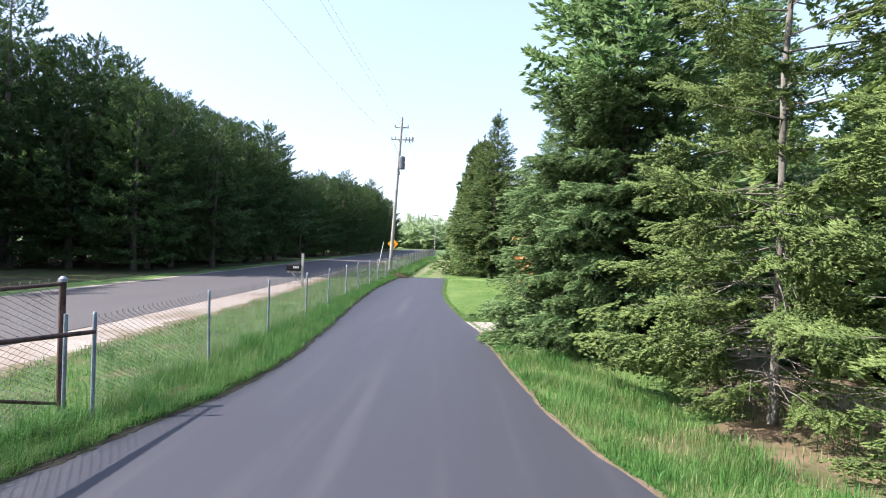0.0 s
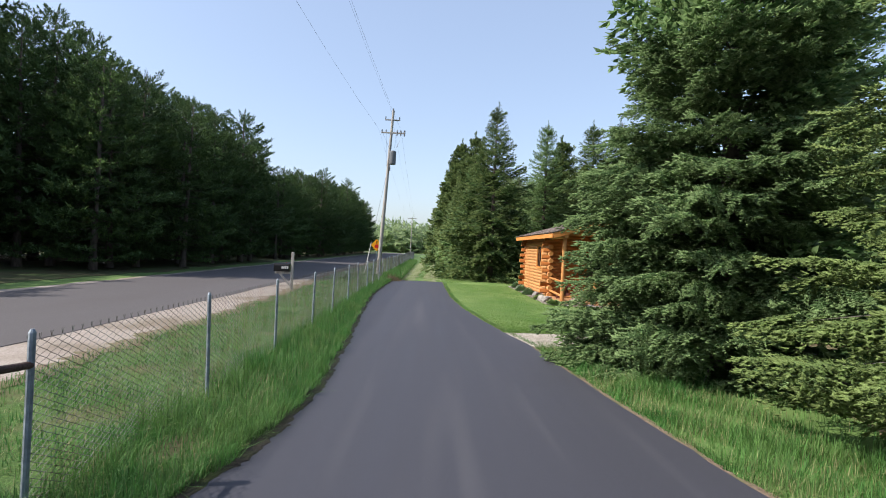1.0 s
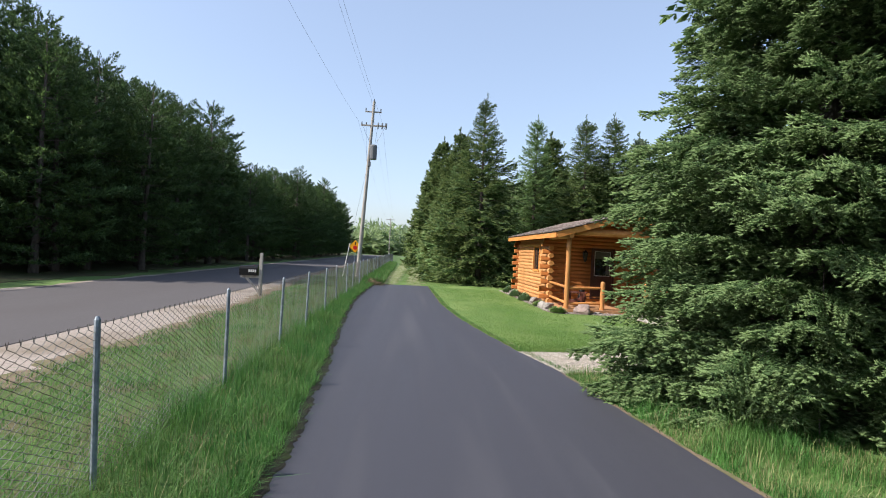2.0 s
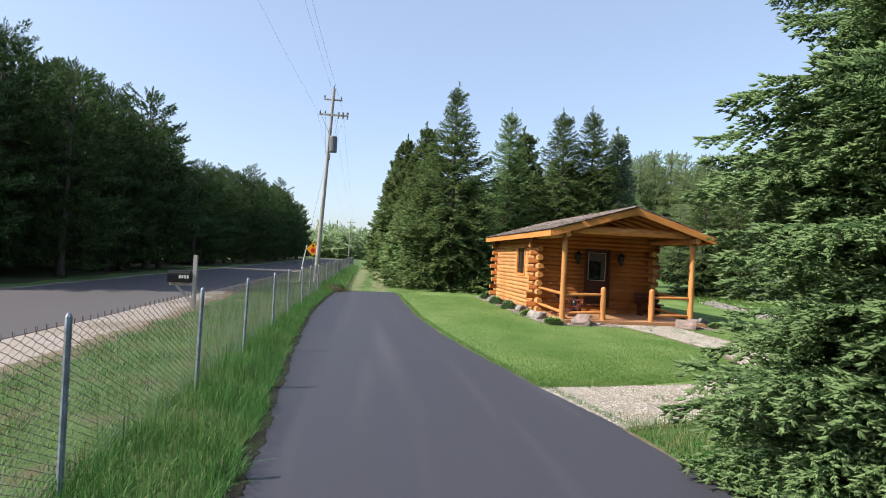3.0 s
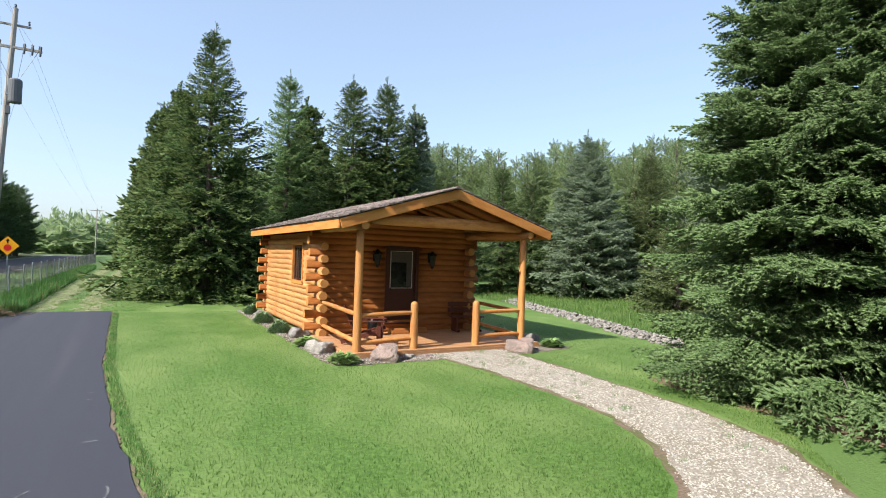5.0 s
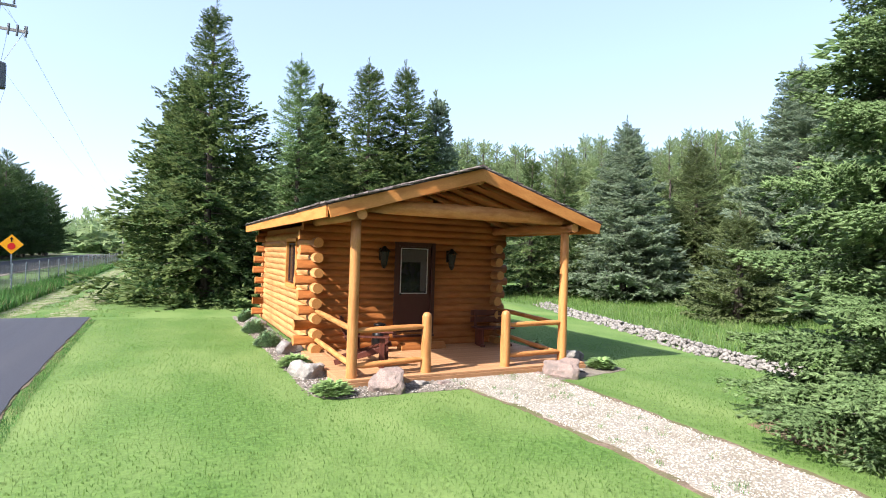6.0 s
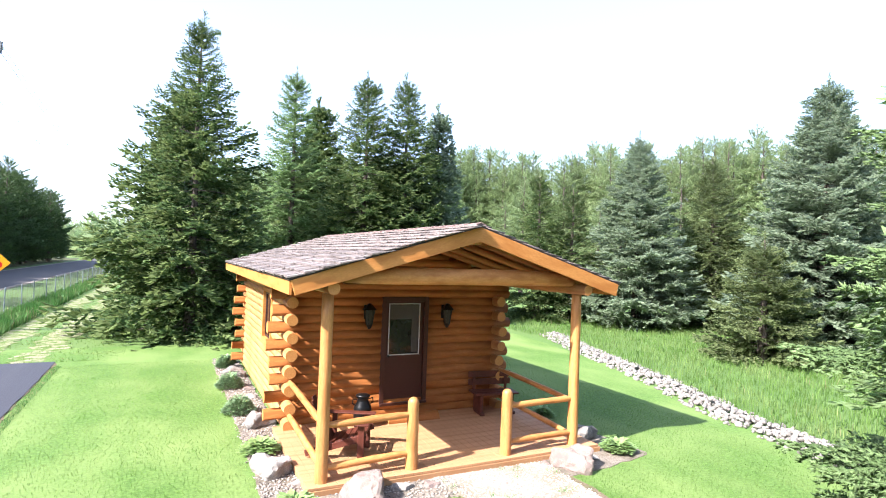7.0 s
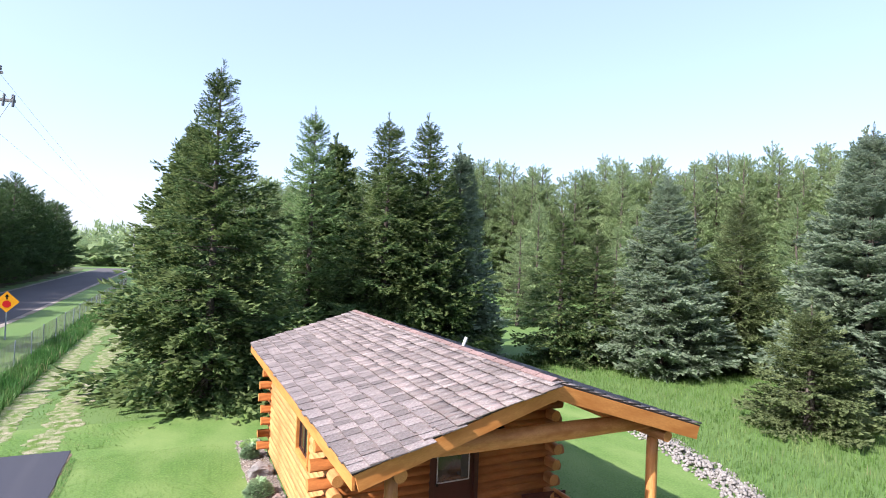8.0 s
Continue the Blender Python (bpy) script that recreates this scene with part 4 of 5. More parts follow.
for k in range(3):
    part("seat_slat", boxed(-0.48, 0.48, -0.22 + 0.15 * k, -0.08 + 0.15 * k, 0.40, 0.435, 0.006), M_CHAIR, bench)
for k in range(2):
    part("back_slat", boxed(-0.48, 0.48, 0.23, 0.255, 0.52 + 0.16 * k, 0.65 + 0.16 * k, 0.006), M_CHAIR, bench)
for s in (-1, 1):
    part("back_post", boxed(s * 0.36 - 0.03, s * 0.36 + 0.03, 0.2, 0.23, 0.36, 0.82, 0.005), M_CHAIR, bench)

# milk can
def lathe(profile, sides=20):
    bm, last = bmesh.new(), None
    for r, z in profile:
        ring = [bm.verts.new((r * math.cos(a), r * math.sin(a), z)) for a in (2 * math.pi * j / sides for j in range(sides))]
        if last:
            for j in range(sides):
                bm.faces.new((last[j], last[(j + 1) % sides], ring[(j + 1) % sides], ring[j]))
        else:
            bm.faces.new(ring[::-1])
        last = ring
    bm.faces.new(last)
    return bm


can = thing("milk_can", "black painted metal milk can on the porch", "milk can", pose(6.04, 25.93, DZ))
part("body", lathe([(0.15, 0), (0.165, 0.02), (0.165, 0.34), (0.15, 0.39), (0.105, 0.47), (0.1, 0.52), (0.125, 0.56)]), M_BLACK, can, smooth=True)
part("lid", lathe([(0.13, 0.555), (0.135, 0.58), (0.09, 0.6), (0.03, 0.615)]), M_BLACK, can, smooth=True)
for s in (-1, 1):
    bm = bmesh.new()
    for p, q in (((s * 0.14, 0, 0.40), (s * 0.20, 0, 0.44)), ((s * 0.20, 0, 0.44), (s * 0.19, 0, 0.52)), ((s * 0.19, 0, 0.52), (s * 0.11, 0, 0.50))):
        rod(bm, p, q, 0.01, sides=6)
    part("handle", bm, M_BLACK, can)

part("vent_pipe", rodded((7.5, 27.2, 3.6), (7.66, 27.28, 3.86), 0.035), M_WHITETRIM, cabin, "short pale vent pipe through the roof")


# ---- rocks and plants round the cabin ----
def rock(name, x, y, size, mat, label, seed, z=0.0):
    bm = bmesh.new()
    bmesh.ops.create_icosphere(bm, subdivisions=4, radius=1)
    off = Vector((seed * 3.7, seed * 1.3, 0))
    flats = [Vector((math.cos(2.1 * k + seed), math.sin(2.1 * k + seed), 0.9 * math.sin(1.7 * k + seed * 2))).normalized() for k in range(9)]
    for v in bm.verts:
        for f in flats:
            over = v.co.dot(f) - 0.66
            if over > 0:
                v.co -= f * over * 0.95
        v.co.z = min(v.co.z, 0.72 + 0.12 * v.co.x)
        n = noise.noise(v.co * 0.9 + off) * 0.32 + noise.noise(v.co * 2.4 + off) * 0.14 + noise.noise(v.co * 6.5 + off) * 0.06
        v.co = v.co * (1 + n)
        v.co = Vector((v.co.x * size[0], v.co.y * size[1], max(v.co.z, -0.35) * size[2]))
    ob = new(name, mesh_of(bm, name, mat))
    ob.matrix_basis = pose(x, y, z + size[2] * 0.30, 0, 0, seed * 47)
    return tagged(ob, label, "rock", "rocks round the cabin")


rock("boulder", 5.25, 23.28, (0.42, 0.33, 0.34), M_GRANITE, "large pink granite boulder before the porch", 1)
rock("boulder", 8.72, 23.20, (0.4, 0.31, 0.28), M_GRANITE, "pinkish granite boulder beside the path", 2)
rock("boulder", 4.22, 24.62, (0.36, 0.3, 0.28), M_PALEROCK, "pale rounded boulder in the planting bed", 3)
rock("boulder", 4.36, 27.05, (0.32, 0.30, 0.27), M_GREYROCK, "brownish grey boulder beside the cabin wall", 4)
rock("boulder", 9.86, 24.25, (0.28, 0.25, 0.26), M_GREYROCK, "dark grey boulder beside the porch corner", 5)
rock("boulder", 4.33, 31.4, (0.34, 0.34, 0.26), M_GREYROCK, "rounded grey boulder in the planting bed", 6)
for k, (x, y, s) in enumerate(((5.85, 23.42, 0.16), (6.25, 23.35, 0.14), (4.45, 29.1, 0.2), (4.5, 29.9, 0.16), (4.5, 24.1, 0.13), (8.35, 23.45, 0.12), (9.3, 23.35, 0.14))):
    rock("edging_stone", x, y, (s, s * 0.8, s * 0.45), (M_PALEROCK, M_GRANITE)[k % 2], "small flat pale stone in the gravel", 11 + k)


def leafy(name, x, y, r, h, count, leaf, mat, label, seed, upright=0.5):
    """A clump of bent leaves."""
    g = np.random.default_rng(seed)
    co, tri = [], []
    for k in range(count):
        a, s = g.uniform(0, 6.28), math.sqrt(g.random())
        base = np.array([0.45 * r * s * math.cos(a), 0.45 * r * s * math.sin(a), 0.01 + (1 - s * s) * h * g.uniform(0.1, 0.55)])
        a += g.normal(0, 0.5)
        o = np.array([math.cos(a), math.sin(a), 0])
        d = o * g.uniform(0.4, 1.0) + np.array([0, 0, upright * g.uniform(0.6, 1.6)])
        d /= np.linalg.norm(d)
        w = np.array([-o[1], o[0], 0]) * leaf * 0.22
        L = leaf * g.uniform(0.7, 1.2)
        n = len(co)
        co += [base, base + d * L * 0.5 + w, base + d * L * 0.5 - w, base + d * L * 0.8 + o * L * 0.25 - np.array([0, 0, L * 0.12])]
        tri += [(n, n + 1, n + 2), (n + 1, n + 3, n + 2)]
    ob = new(name, raw_mesh(name, co, tri, [mat]))
    ob.matrix_basis = pose(x, y, 0.02)
    return tagged(ob, label, "plant", "plants in the bed")


for k, (x, y, r) in enumerate(((4.28, 23.25, 0.5), (4.18, 25.55, 0.5), (9.95, 23.45, 0.45), (4.3, 33.3, 0.4), (9.9, 25.6, 0.35))):
    leafy("hosta", x, y, r, 0.3, 460, 0.17, M_HOSTA, "low clump of broad light-green leaves", 40 + k)
for k, (x, y, r) in enumerate(((4.1, 27.95, 0.42), (4.12, 30.2, 0.42), (4.2, 32.6, 0.3))):
    leafy("sedum", x, y, r * 1.5, 0.6, 900, 0.12, M_SHRUB, "round grey-green perennial in the planting bed", 60 + k, 0.8)


# ---- fence, gate ----
FX = -3.65
fence = thing("chain_link_fence", "galvanised chain-link fence on steel posts along the driveway", "fence", pose(FX, 5.03, 0))
bm = bmesh.new()
rod(bm, (0, 0, 0), (0, 0, 1.34), 0.025, sides=8)
rod(bm, (0, 0, 1.335), (0, 0, 1.365), 0.026, 0.012, sides=8)
post_me = mesh_of(bm, "fence_post", M_STEEL, False)


def link_mesh(width, height, cell, r):
    """Chain-link wires: zigzags side by side."""
    co, tri = [], []
    cols, rows = int(width / cell), int(height / (cell * 0.5))
    for c in range(cols):
        pts = []
        for k in range(rows + 1):
            side = (k + c) % 2
            pts.append(np.array([(0.006 if k % 2 else -0.006), (c + side * 1.0) * cell, 0.05 + k * cell * 0.5]))
        pts.append(pts[-1] + np.array([0, cell * (0.22 if (rows + c) % 2 else -0.22), 0.045]))
        for p, q in zip(pts[:-1], pts[1:]):
            d = (q - p) / np.linalg.norm(q - p)
            u = np.array([1.0, 0, 0])
            v = np.cross(d, u)
            n = len(co)
            for e in (p, q):
                co += [e + u * r, e - u * r * 0.5 + v * r * 0.87, e - u * r * 0.5 - v * r * 0.87]
            for j in range(3):
                k2 = (j + 1) % 3
                tri += [(n + j, n + k2, n + 3 + k2), (n + j, n + 3 + k2, n + 3 + j)]
    return raw_mesh("wire_mesh", co, tri, [M_WIRE])


SPAN = 3.12
fine_links, coarse_links = link_mesh(SPAN, 1.22, 0.06, 0.0028), link_mesh(SPAN, 1.22, 0.10, 0.0042)
STOPS = [0.0, 3.15, 6.25, 9.35, 12.2] + [12.2 + 2.85 * k for k in range(1, 31)]
for k in range(34):
    p = piece("fence_post", post_me, fence, Matrix.Translation((0.03 * math.sin(3 * k), STOPS[k], 0)) @ Matrix.Rotation(radians(1.2 * math.sin(5 * k)), 4, "Y") @ Matrix.Rotation(radians(0.8 * math.sin(2.2 * k)), 4, "X"))
    piece("wire_mesh", fine_links if k < 6 else coarse_links, fence, Matrix.Translation((-0.035, STOPS[k] + 0.02, 0.02)) @ Matrix.Diagonal((1, (STOPS[k + 1] - STOPS[k]) / SPAN, 1, 1)))
part("tension_wire", rodded((-0.035, 0, 0.05), (-0.035, SPAN * 34, 0.05), 0.004, sides=5), M_WIRE, fence)

gate = thing("gate_section", "rusty pipe gate section with chain-link mesh and brace", "gate", pose(-4.27, 5.3, 0))
part("gate_post", rodded((0, 0, 0), (0, 0, 1.70), 0.042), M_RUST, gate)
part("post_cap", lathe([(0.05, 1.69), (0.05, 1.73), (0.02, 1.76)], 10), M_STEEL, gate)
part("steel_post", rodded((0.09, -0.05, 0), (0.09, -0.05, 1.28), 0.026), M_STEEL, gate)
part("top_rail", rodded((0, 0, 1.66), (-0.1, -6.5, 1.72), 0.024), M_RUST, gate)
part("mid_rail", rodded((0.62, -0.27, 1.11), (-0.1, -6.5, 1.52), 0.028), M_RUST, gate)
part("low_rail", rodded((0, 0.0, 0.10), (-0.05, -1.6, 0.62), 0.022), M_RUST, gate)
for k in range(2):
    piece("wire_mesh", link_mesh(SPAN, 1.62, 0.075, 0.0035) if k == 0 else gate.children[-1].data, gate, Matrix.Translation((-0.05, -SPAN * (k + 1), 0.02)))


# ---- mailbox, sign, poles, wires ----
mb = thing("mailbox", "black mailbox on a weathered wooden post", "mailbox", pose(-6.68, 24.45, 0))
part("post", boxed(-0.055, 0.055, -0.055, 0.055, 0, 1.62, 0.006), M_POLE, mb, "weathered square post")
part("arm", boxed(-0.72, -0.05, -0.045, 0.045, 0.68, 0.77, 0.005), M_POLE, mb)
bm = bmesh.new()
box(bm, -0.36, 0.36, -0.035, 0.035, -0.04, 0.04, 0.004, m=Matrix.Translation((-0.30, 0, 0.45)) @ Matrix.Rotation(radians(48), 4, "Y"))
part("brace", bm, M_POLE, mb)
bm = bmesh.new()
prof = [(-0.13, 0.78), (0.13, 0.78), (0.13, 1.0)] + [(0.13 * math.cos(a), 1.0 + 0.13 * math.sin(a)) for a in (math.pi * j / 8 for j in range(1, 8))] + [(-0.13, 1.0)]
ends = [[bm.verts.new((x, y, z)) for y, z in prof] for x in (-0.75, -0.1)]
for j in range(len(prof)):
    k = (j + 1) % len(prof)
    bm.faces.new((ends[0][j], ends[0][k], ends[1][k], ends[1][j]))
bm.faces.new(ends[0][::-1])
bm.faces.new(ends[1])
bmesh.ops.recalc_face_normals(bm, faces=bm.faces)
part("box", bm, M_BLACK, mb, "black metal box with rounded top")
bm = bmesh.new()
for k in range(4):
    box(bm, -0.42 + 0.075 * k, -0.365 + 0.075 * k, -0.1345, -0.1305, 0.9, 1.0)
part("number_plate", bm, M_WHITETRIM, mb, "white plate bars")
part("flag", boxed(-0.3, -0.28, 0.131, 0.14, 0.95, 1.15, 0.002), M_RED, mb)

sign = thing("road_sign", "yellow diamond stop-ahead road sign on a steel post", "sign", pose(-6.15, 55.4, 0, 0, 0, -4))
part("sign_post", boxed(-0.03, 0.03, 0.0, 0.03, 0, 2.5), M_STEEL, sign)
bm = box(bmesh.new(), -0.42, 0.42, -0.006, 0.0, -0.42, 0.42, 0.0, m=Matrix.Translation((0, -0.004, 2.12)) @ Matrix.Rotation(radians(45), 4, "Y"))
part("sign_plate", bm, M_YELLOW, sign)
bm = bmesh.new()
made = bmesh.ops.create_circle(bm, cap_ends=True, segments=8, radius=0.21)["verts"]
bmesh.ops.transform(bm, matrix=Matrix.Translation((0, -0.016, 2.0)) @ Matrix.Rotation(radians(90), 4, "X") @ Matrix.Rotation(radians(22.5), 4, "Z"), verts=made)
bmesh.ops.solidify(bm, geom=bm.faces[:], thickness=0.003)
part("stop_symbol", bm, M_RED, sign, "red octagon")
bm = bmesh.new()
box(bm, -0.035, 0.035, -0.016, -0.012, 2.26, 2.42)
v = [bm.verts.new(p) for p in ((-0.11, -0.014, 2.41), (0.11, -0.014, 2.41), (0, -0.014, 2.56))]
bm.faces.new(v)
part("arrow_symbol", bm, M_BLACK, sign, "black arrow")

pole = thing("utility_pole", "leaning grey wooden utility pole with crossarms and transformer", "utility pole", pose(-4.58, 41.3, 0) @ Matrix.Scale(0.921, 4))
part("pole_shaft", rodded((0, 0, 0), (0.58, 0, 13.1), 0.16, 0.10, sides=12), M_POLE, pole)
part("crossarm", boxed(-0.32, 1.62, -0.10, -0.02, 11.24, 11.36, 0.01), M_POLE, pole)
part("upper_arm", boxed(-0.06, 1.16, 0.02, 0.09, 12.30, 12.40, 0.01), M_POLE, pole)
def insulator(x, z):
    part("insulator", lathe([(0.03, 0), (0.055, 0.03), (0.03, 0.06), (0.055, 0.09), (0.03, 0.13), (0.05, 0.16), (0.015, 0.2)], 8), M_GREYPAINT, pole, at=pose(x, -0.06, z))
for x in (-0.25, 0.08, 0.95, 1.25, 1.52):
    insulator(x, 11.36)
insulator(0.58, 13.08)
insulator(0.0, 12.4)
insulator(1.1, 12.4)
for x in (0.95, 1.25, 1.55):
    part("cutout", rodded((x, -0.14, 11.05), (x + 0.05, -0.2, 11.5), 0.05, 0.035, sides=8), M_GREYPAINT, pole)
part("transformer", lathe([(0.24, 8.75), (0.26, 8.8), (0.26, 9.75), (0.22, 9.82), (0.1, 9.86)], 16), M_GREYPAINT, pole, "grey transformer tank", smooth=False, at=pose(0.72, -0.25, 0))
part("bracket", boxed(0.36, 0.6, -0.25, 0.05, 9.1, 9.2), M_STEEL, pole)
part("lower_box", boxed(0.38, 0.56, -0.25, -0.1, 8.25, 8.6, 0.01), M_GREYPAINT, pole)
bm = bmesh.new()
for p, q in (((-0.25, -0.06, 11.4), (0.5, -0.2, 9.85)), ((0.95, -0.1, 11.3), (0.8, -0.3, 9.85)), ((1.5, -0.1, 11.3), (0.85, -0.25, 9.85)), ((0.1, -0.06, 11.4), (0.25, -0.2, 8.6))):
    rod(bm, p, q, 0.008, sides=4)
part("drop_wires", bm, M_BLACK, pole)
guy = thing("guy_marker", "pale guy-wire guard beside the utility pole", "guy wire", pose(-5.6, 41.5, 0))
part("guard", rodded((0, 0, 0), (0.28, 1.0, 2.3), 0.03, 0.025), M_WHITETRIM, guy)
part("guy_cable", rodded((0.28, 1.0, 2.3), (1.2, 3.0, 9.0), 0.008, sides=4), M_WIRE, guy)


def span(name, p, q, sag, r, label):
    cu = bpy.data.curves.new(name, "CURVE")
    cu.dimensions, cu.bevel_depth, cu.bevel_resolution = "3D", r, 1
    sp = cu.splines.new("POLY")
    n = 24
    sp.points.add(n)
    for k in range(n + 1):
        s = k / n
        c = Vector(p) * (1 - s) + Vector(q) * s
        sp.points[k].co = (c.x, c.y, c.z - sag * 4 * s * (1 - s), 1)
    cu.materials.append(M_WIRE)
    return tagged(new(name, cu), label, "power line", "overhead wires")


for a, z, ax in ((-5.02, 10.62, -6.6), (-3.41, 10.62, -4.4), (-4.26, 12.2, -5.0)):
    span("power_line", (a, 41.0, z), (ax, -12, z + 0.3), 0.8, 0.0042, "thin overhead power line")
    span("power_line", (a, 41.0, z), (a - 1.5, 150, z - 1.5), 1.0, 0.0042, "thin overhead power line")


def far_pole(x, y, h):
    ob = thing("utility_pole", "distant wooden utility pole with one crossarm", "utility pole", pose(x, y, 0), "distant poles")
    part("pole_shaft", rodded((0, 0, 0), (0, 0, h), 0.15, 0.1, sides=8), M_POLE, ob)
    part("crossarm", boxed(-1.2, 1.2, -0.06, 0.06, h - 0.5, h - 0.36), M_POLE, ob)


far_pole(-6.0, 150, 10.4)
far_pole(-4.0, 205, 10)
far_pole(1.0, 260, 10)


# ---- brush heap and chalk marks at the driveway ----
g = np.random.default_rng(88)
bm = bmesh.new()
for k in range(130):
    c = Vector((g.normal(0, 0.34), g.normal(0, 0.22), 0))
    c.z = 0.03 + max(0.0, 0.34 - 0.5 * c.length) * g.random()
    d = Vector((g.normal(), g.normal(), g.normal(0, 0.35))).normalized() * g.uniform(0.12, 0.34)
    a, b = c - d, c + d
    a.z, b.z = max(a.z, 0.01), max(b.z, 0.01)
    rod(bm, a, b, 0.012, 0.005, sides=4)
heap = new("brush_heap", mesh_of(bm, "brush_heap", M_SOIL))
heap.matrix_basis = pose(-3.15, 33.6, 0.0)
tagged(heap, "low heap of brown cut brush and dead leaves", "brush", kind="stuff")
chalk = thing("chalk_marks", "faint white chalk ring and dashes on the asphalt", "marking", pose(0, 0, 0.039))
bm = bmesh.new()
last = None
for k in range(29):
    a = 2.3 + 4.3 * k / 28
    ring = [bm.verts.new((0.0 + r * 0.36 * math.cos(a), 18.4 + r * 0.40 * math.sin(a), 0)) for r in (0.97, 1.03)]
    if last:
        bm.faces.new((last[0], last[1], ring[1], ring[0]))
    last = ring
part("chalk_ring", bm, M_CHALK, chalk)
for x, y, w in ((0.06, 19.9, 0.16), (-0.06, 22.3, 0.12), (-0.02, 21.9, 0.1), (0.03, 21.5, 0.14), (-1.75, 16.8, 0.14)):
    bm = bmesh.new()
    bm.faces.new([bm.verts.new(p) for p in ((x, y, 0), (x + w, y + 0.03, 0), (x + w - 0.02, y + 0.07, 0), (x, y + 0.04, 0))])
    part("chalk_dash", bm, M_CHALK, chalk)


# ---- the stone row beyond the lawn ----
ROW = [(18.4, 36.2), (17.0, 32.6), (16.2, 29.9), (15.3, 27.2), (14.5, 25.2), (13.9, 23.4), (13.5, 21.0)]
stone_row = thing("stone_row", "low row of pale fieldstones edging the lawn", "stone row", pose(0, 0, 0))
cobbles = []
for k in range(6):
    bm = bmesh.new()
    bmesh.ops.create_icosphere(bm, subdivisions=1, radius=1)
    for v in bm.verts:
        v.co *= 1 + 0.35 * noise.noise(v.co * 1.3 + Vector((k * 5.1, 0, 0)))
        v.co.z *= 0.72
    cobbles.append(mesh_of(bm, "stone", M_COBBLE, False))
line = spline(ROW, 400)
g = np.random.default_rng(21)
rest_co, rest_tri, nrest = [], [], 0
for k in range(2600):
    j = int(g.integers(0, 399))
    d = line[min(j + 1, 399)] - line[max(j - 1, 0)]
    nrm = np.array([-d[1], d[0]]) / np.hypot(*d)
    off = float(np.clip(g.normal(0, 0.3), -0.6, 0.6))
    c = line[j] + nrm * off
    s = g.uniform(0.03, 0.08)
    z = 0.03 + max(0.0, 0.16 - 0.35 * abs(off)) * g.random()
    m = Matrix.Translation((c[0], c[1], z)) @ Euler((g.normal(0, 0.4), g.normal(0, 0.4), g.uniform(0, 6.28))).to_matrix().to_4x4() @ Matrix.Diagonal((s, s * g.uniform(0.7, 1.1), s * g.uniform(0.7, 1), 1))
    if k < 300:
        piece("stone", cobbles[k % 6], stone_row, m)
    else:
        me = cobbles[k % 6]
        co = np.array([m @ v.co for v in me.vertices])
        rest_co.append(co)
        rest_tri.append(np.array([p.vertices[:] for p in me.polygons]) + nrest)
        nrest += len(co)
tagged(piece("stone_fill", raw_mesh("stone_fill", np.concatenate(rest_co), np.concatenate(rest_tri), [M_COBBLE]), stone_row, Matrix()), kind="stuff")


# ---- trees ----
spots = spruce_spots(1, 15.0, ((0, 0.5, 1.0, 1.6, 2.2, 2.8, 3.6, 4.2, 4.6, 5.0, 5.5, 6.6, 7.4, 8.5, 10.5, 14.5), (3.1, 3.3, 3.2, 2.9, 2.85, 2.95, 3.15, 2.65, 2.55, 2.1, 2.6, 2.7, 2.5, 2.2, 1.6, 0.3)), 0.56, 8, -0.12, 0.6, 0.16, 1.0, 0.14, 0.8,
                     dents=((radians(84), 0.56, -1, 3.3, 0.6), (radians(137), 0.3, -1, 3.2, 0.82), (radians(178), 0.3, 0.9, 3.9, 1.12), (radians(125), 0.6, 3.9, 4.8, 0.7), (radians(150), 0.24, -1, 1.7, 0.8)))
for z, head, length in ((0.35, 175, 3.1), (0.6, 171, 3.2), (1.2, 173, 3.1), (0.9, 170, 3.0), (1.5, 163, 2.9), (1.8, 178, 3.0), (2.2, 168, 2.9), (2.5, 181, 2.95), (2.9, 160, 2.85), (2.5, 144, 2.75), (3.1, 158, 3.1), (3.6, 150, 2.9), (3.3, 148, 2.85), (3.9, 166, 2.9), (4.3, 179, 2.65)):
    spots[0].append(((0, 0, z + 0.2), radians(head), -0.07, 0.1, length, 0.8 * length))
tree("spruce_tree", "tall dense dark-green spruce beside the driveway", "spruce", 4.6, 11.1, 15.0, 0.17, spots, MEDIUM, [M_NEEDLE, M_NEEDLE_NEW], M_BARK, seed=1, near=(NEAR, radians(185), 6.2))
spots = spruce_spots(2, 13.5, ((0, 0.6, 1.2, 2.0, 3.0, 4.0, 5.0, 6.0, 7.0, 9.0, 13.0), (3.2, 3.3, 3.2, 3.1, 3.1, 2.85, 2.55, 2.3, 2.15, 1.6, 0.3)), 0.54, 8, -0.12, 0.6, 0.18, 1.0, 0.14, 0.85, foot=0.15, dents=((radians(195), 0.5, -1, 1.9, 1.18),))
tree("spruce_tree", "tall full green spruce overhanging the gravel path", "spruce", 10.9, 17.6, 13.5, 0.18, spots, MEDIUM, [M_SPRUCE_PALE, M_SPRUCE_PALE_NEW], M_BARK, seed=2, near=(FINE, radians(185), 7.5))
spots = spruce_spots(3, 11.5, cone(11.5, 2.9, 0.6, 0.7), 0.58, 6, 0.05, 0.6, 0.45, 0.0, 0.4, 0.62, foot=0.7)
for z, head, length in ((0.8, 146, 2.9), (1.15, 152, 2.95), (1.65, 142, 3.05), (2.2, 136, 2.8)):
    spots[0].append(((0, 0, z + 0.15), radians(head), -0.04, 0.1, length, 0.8 * length))
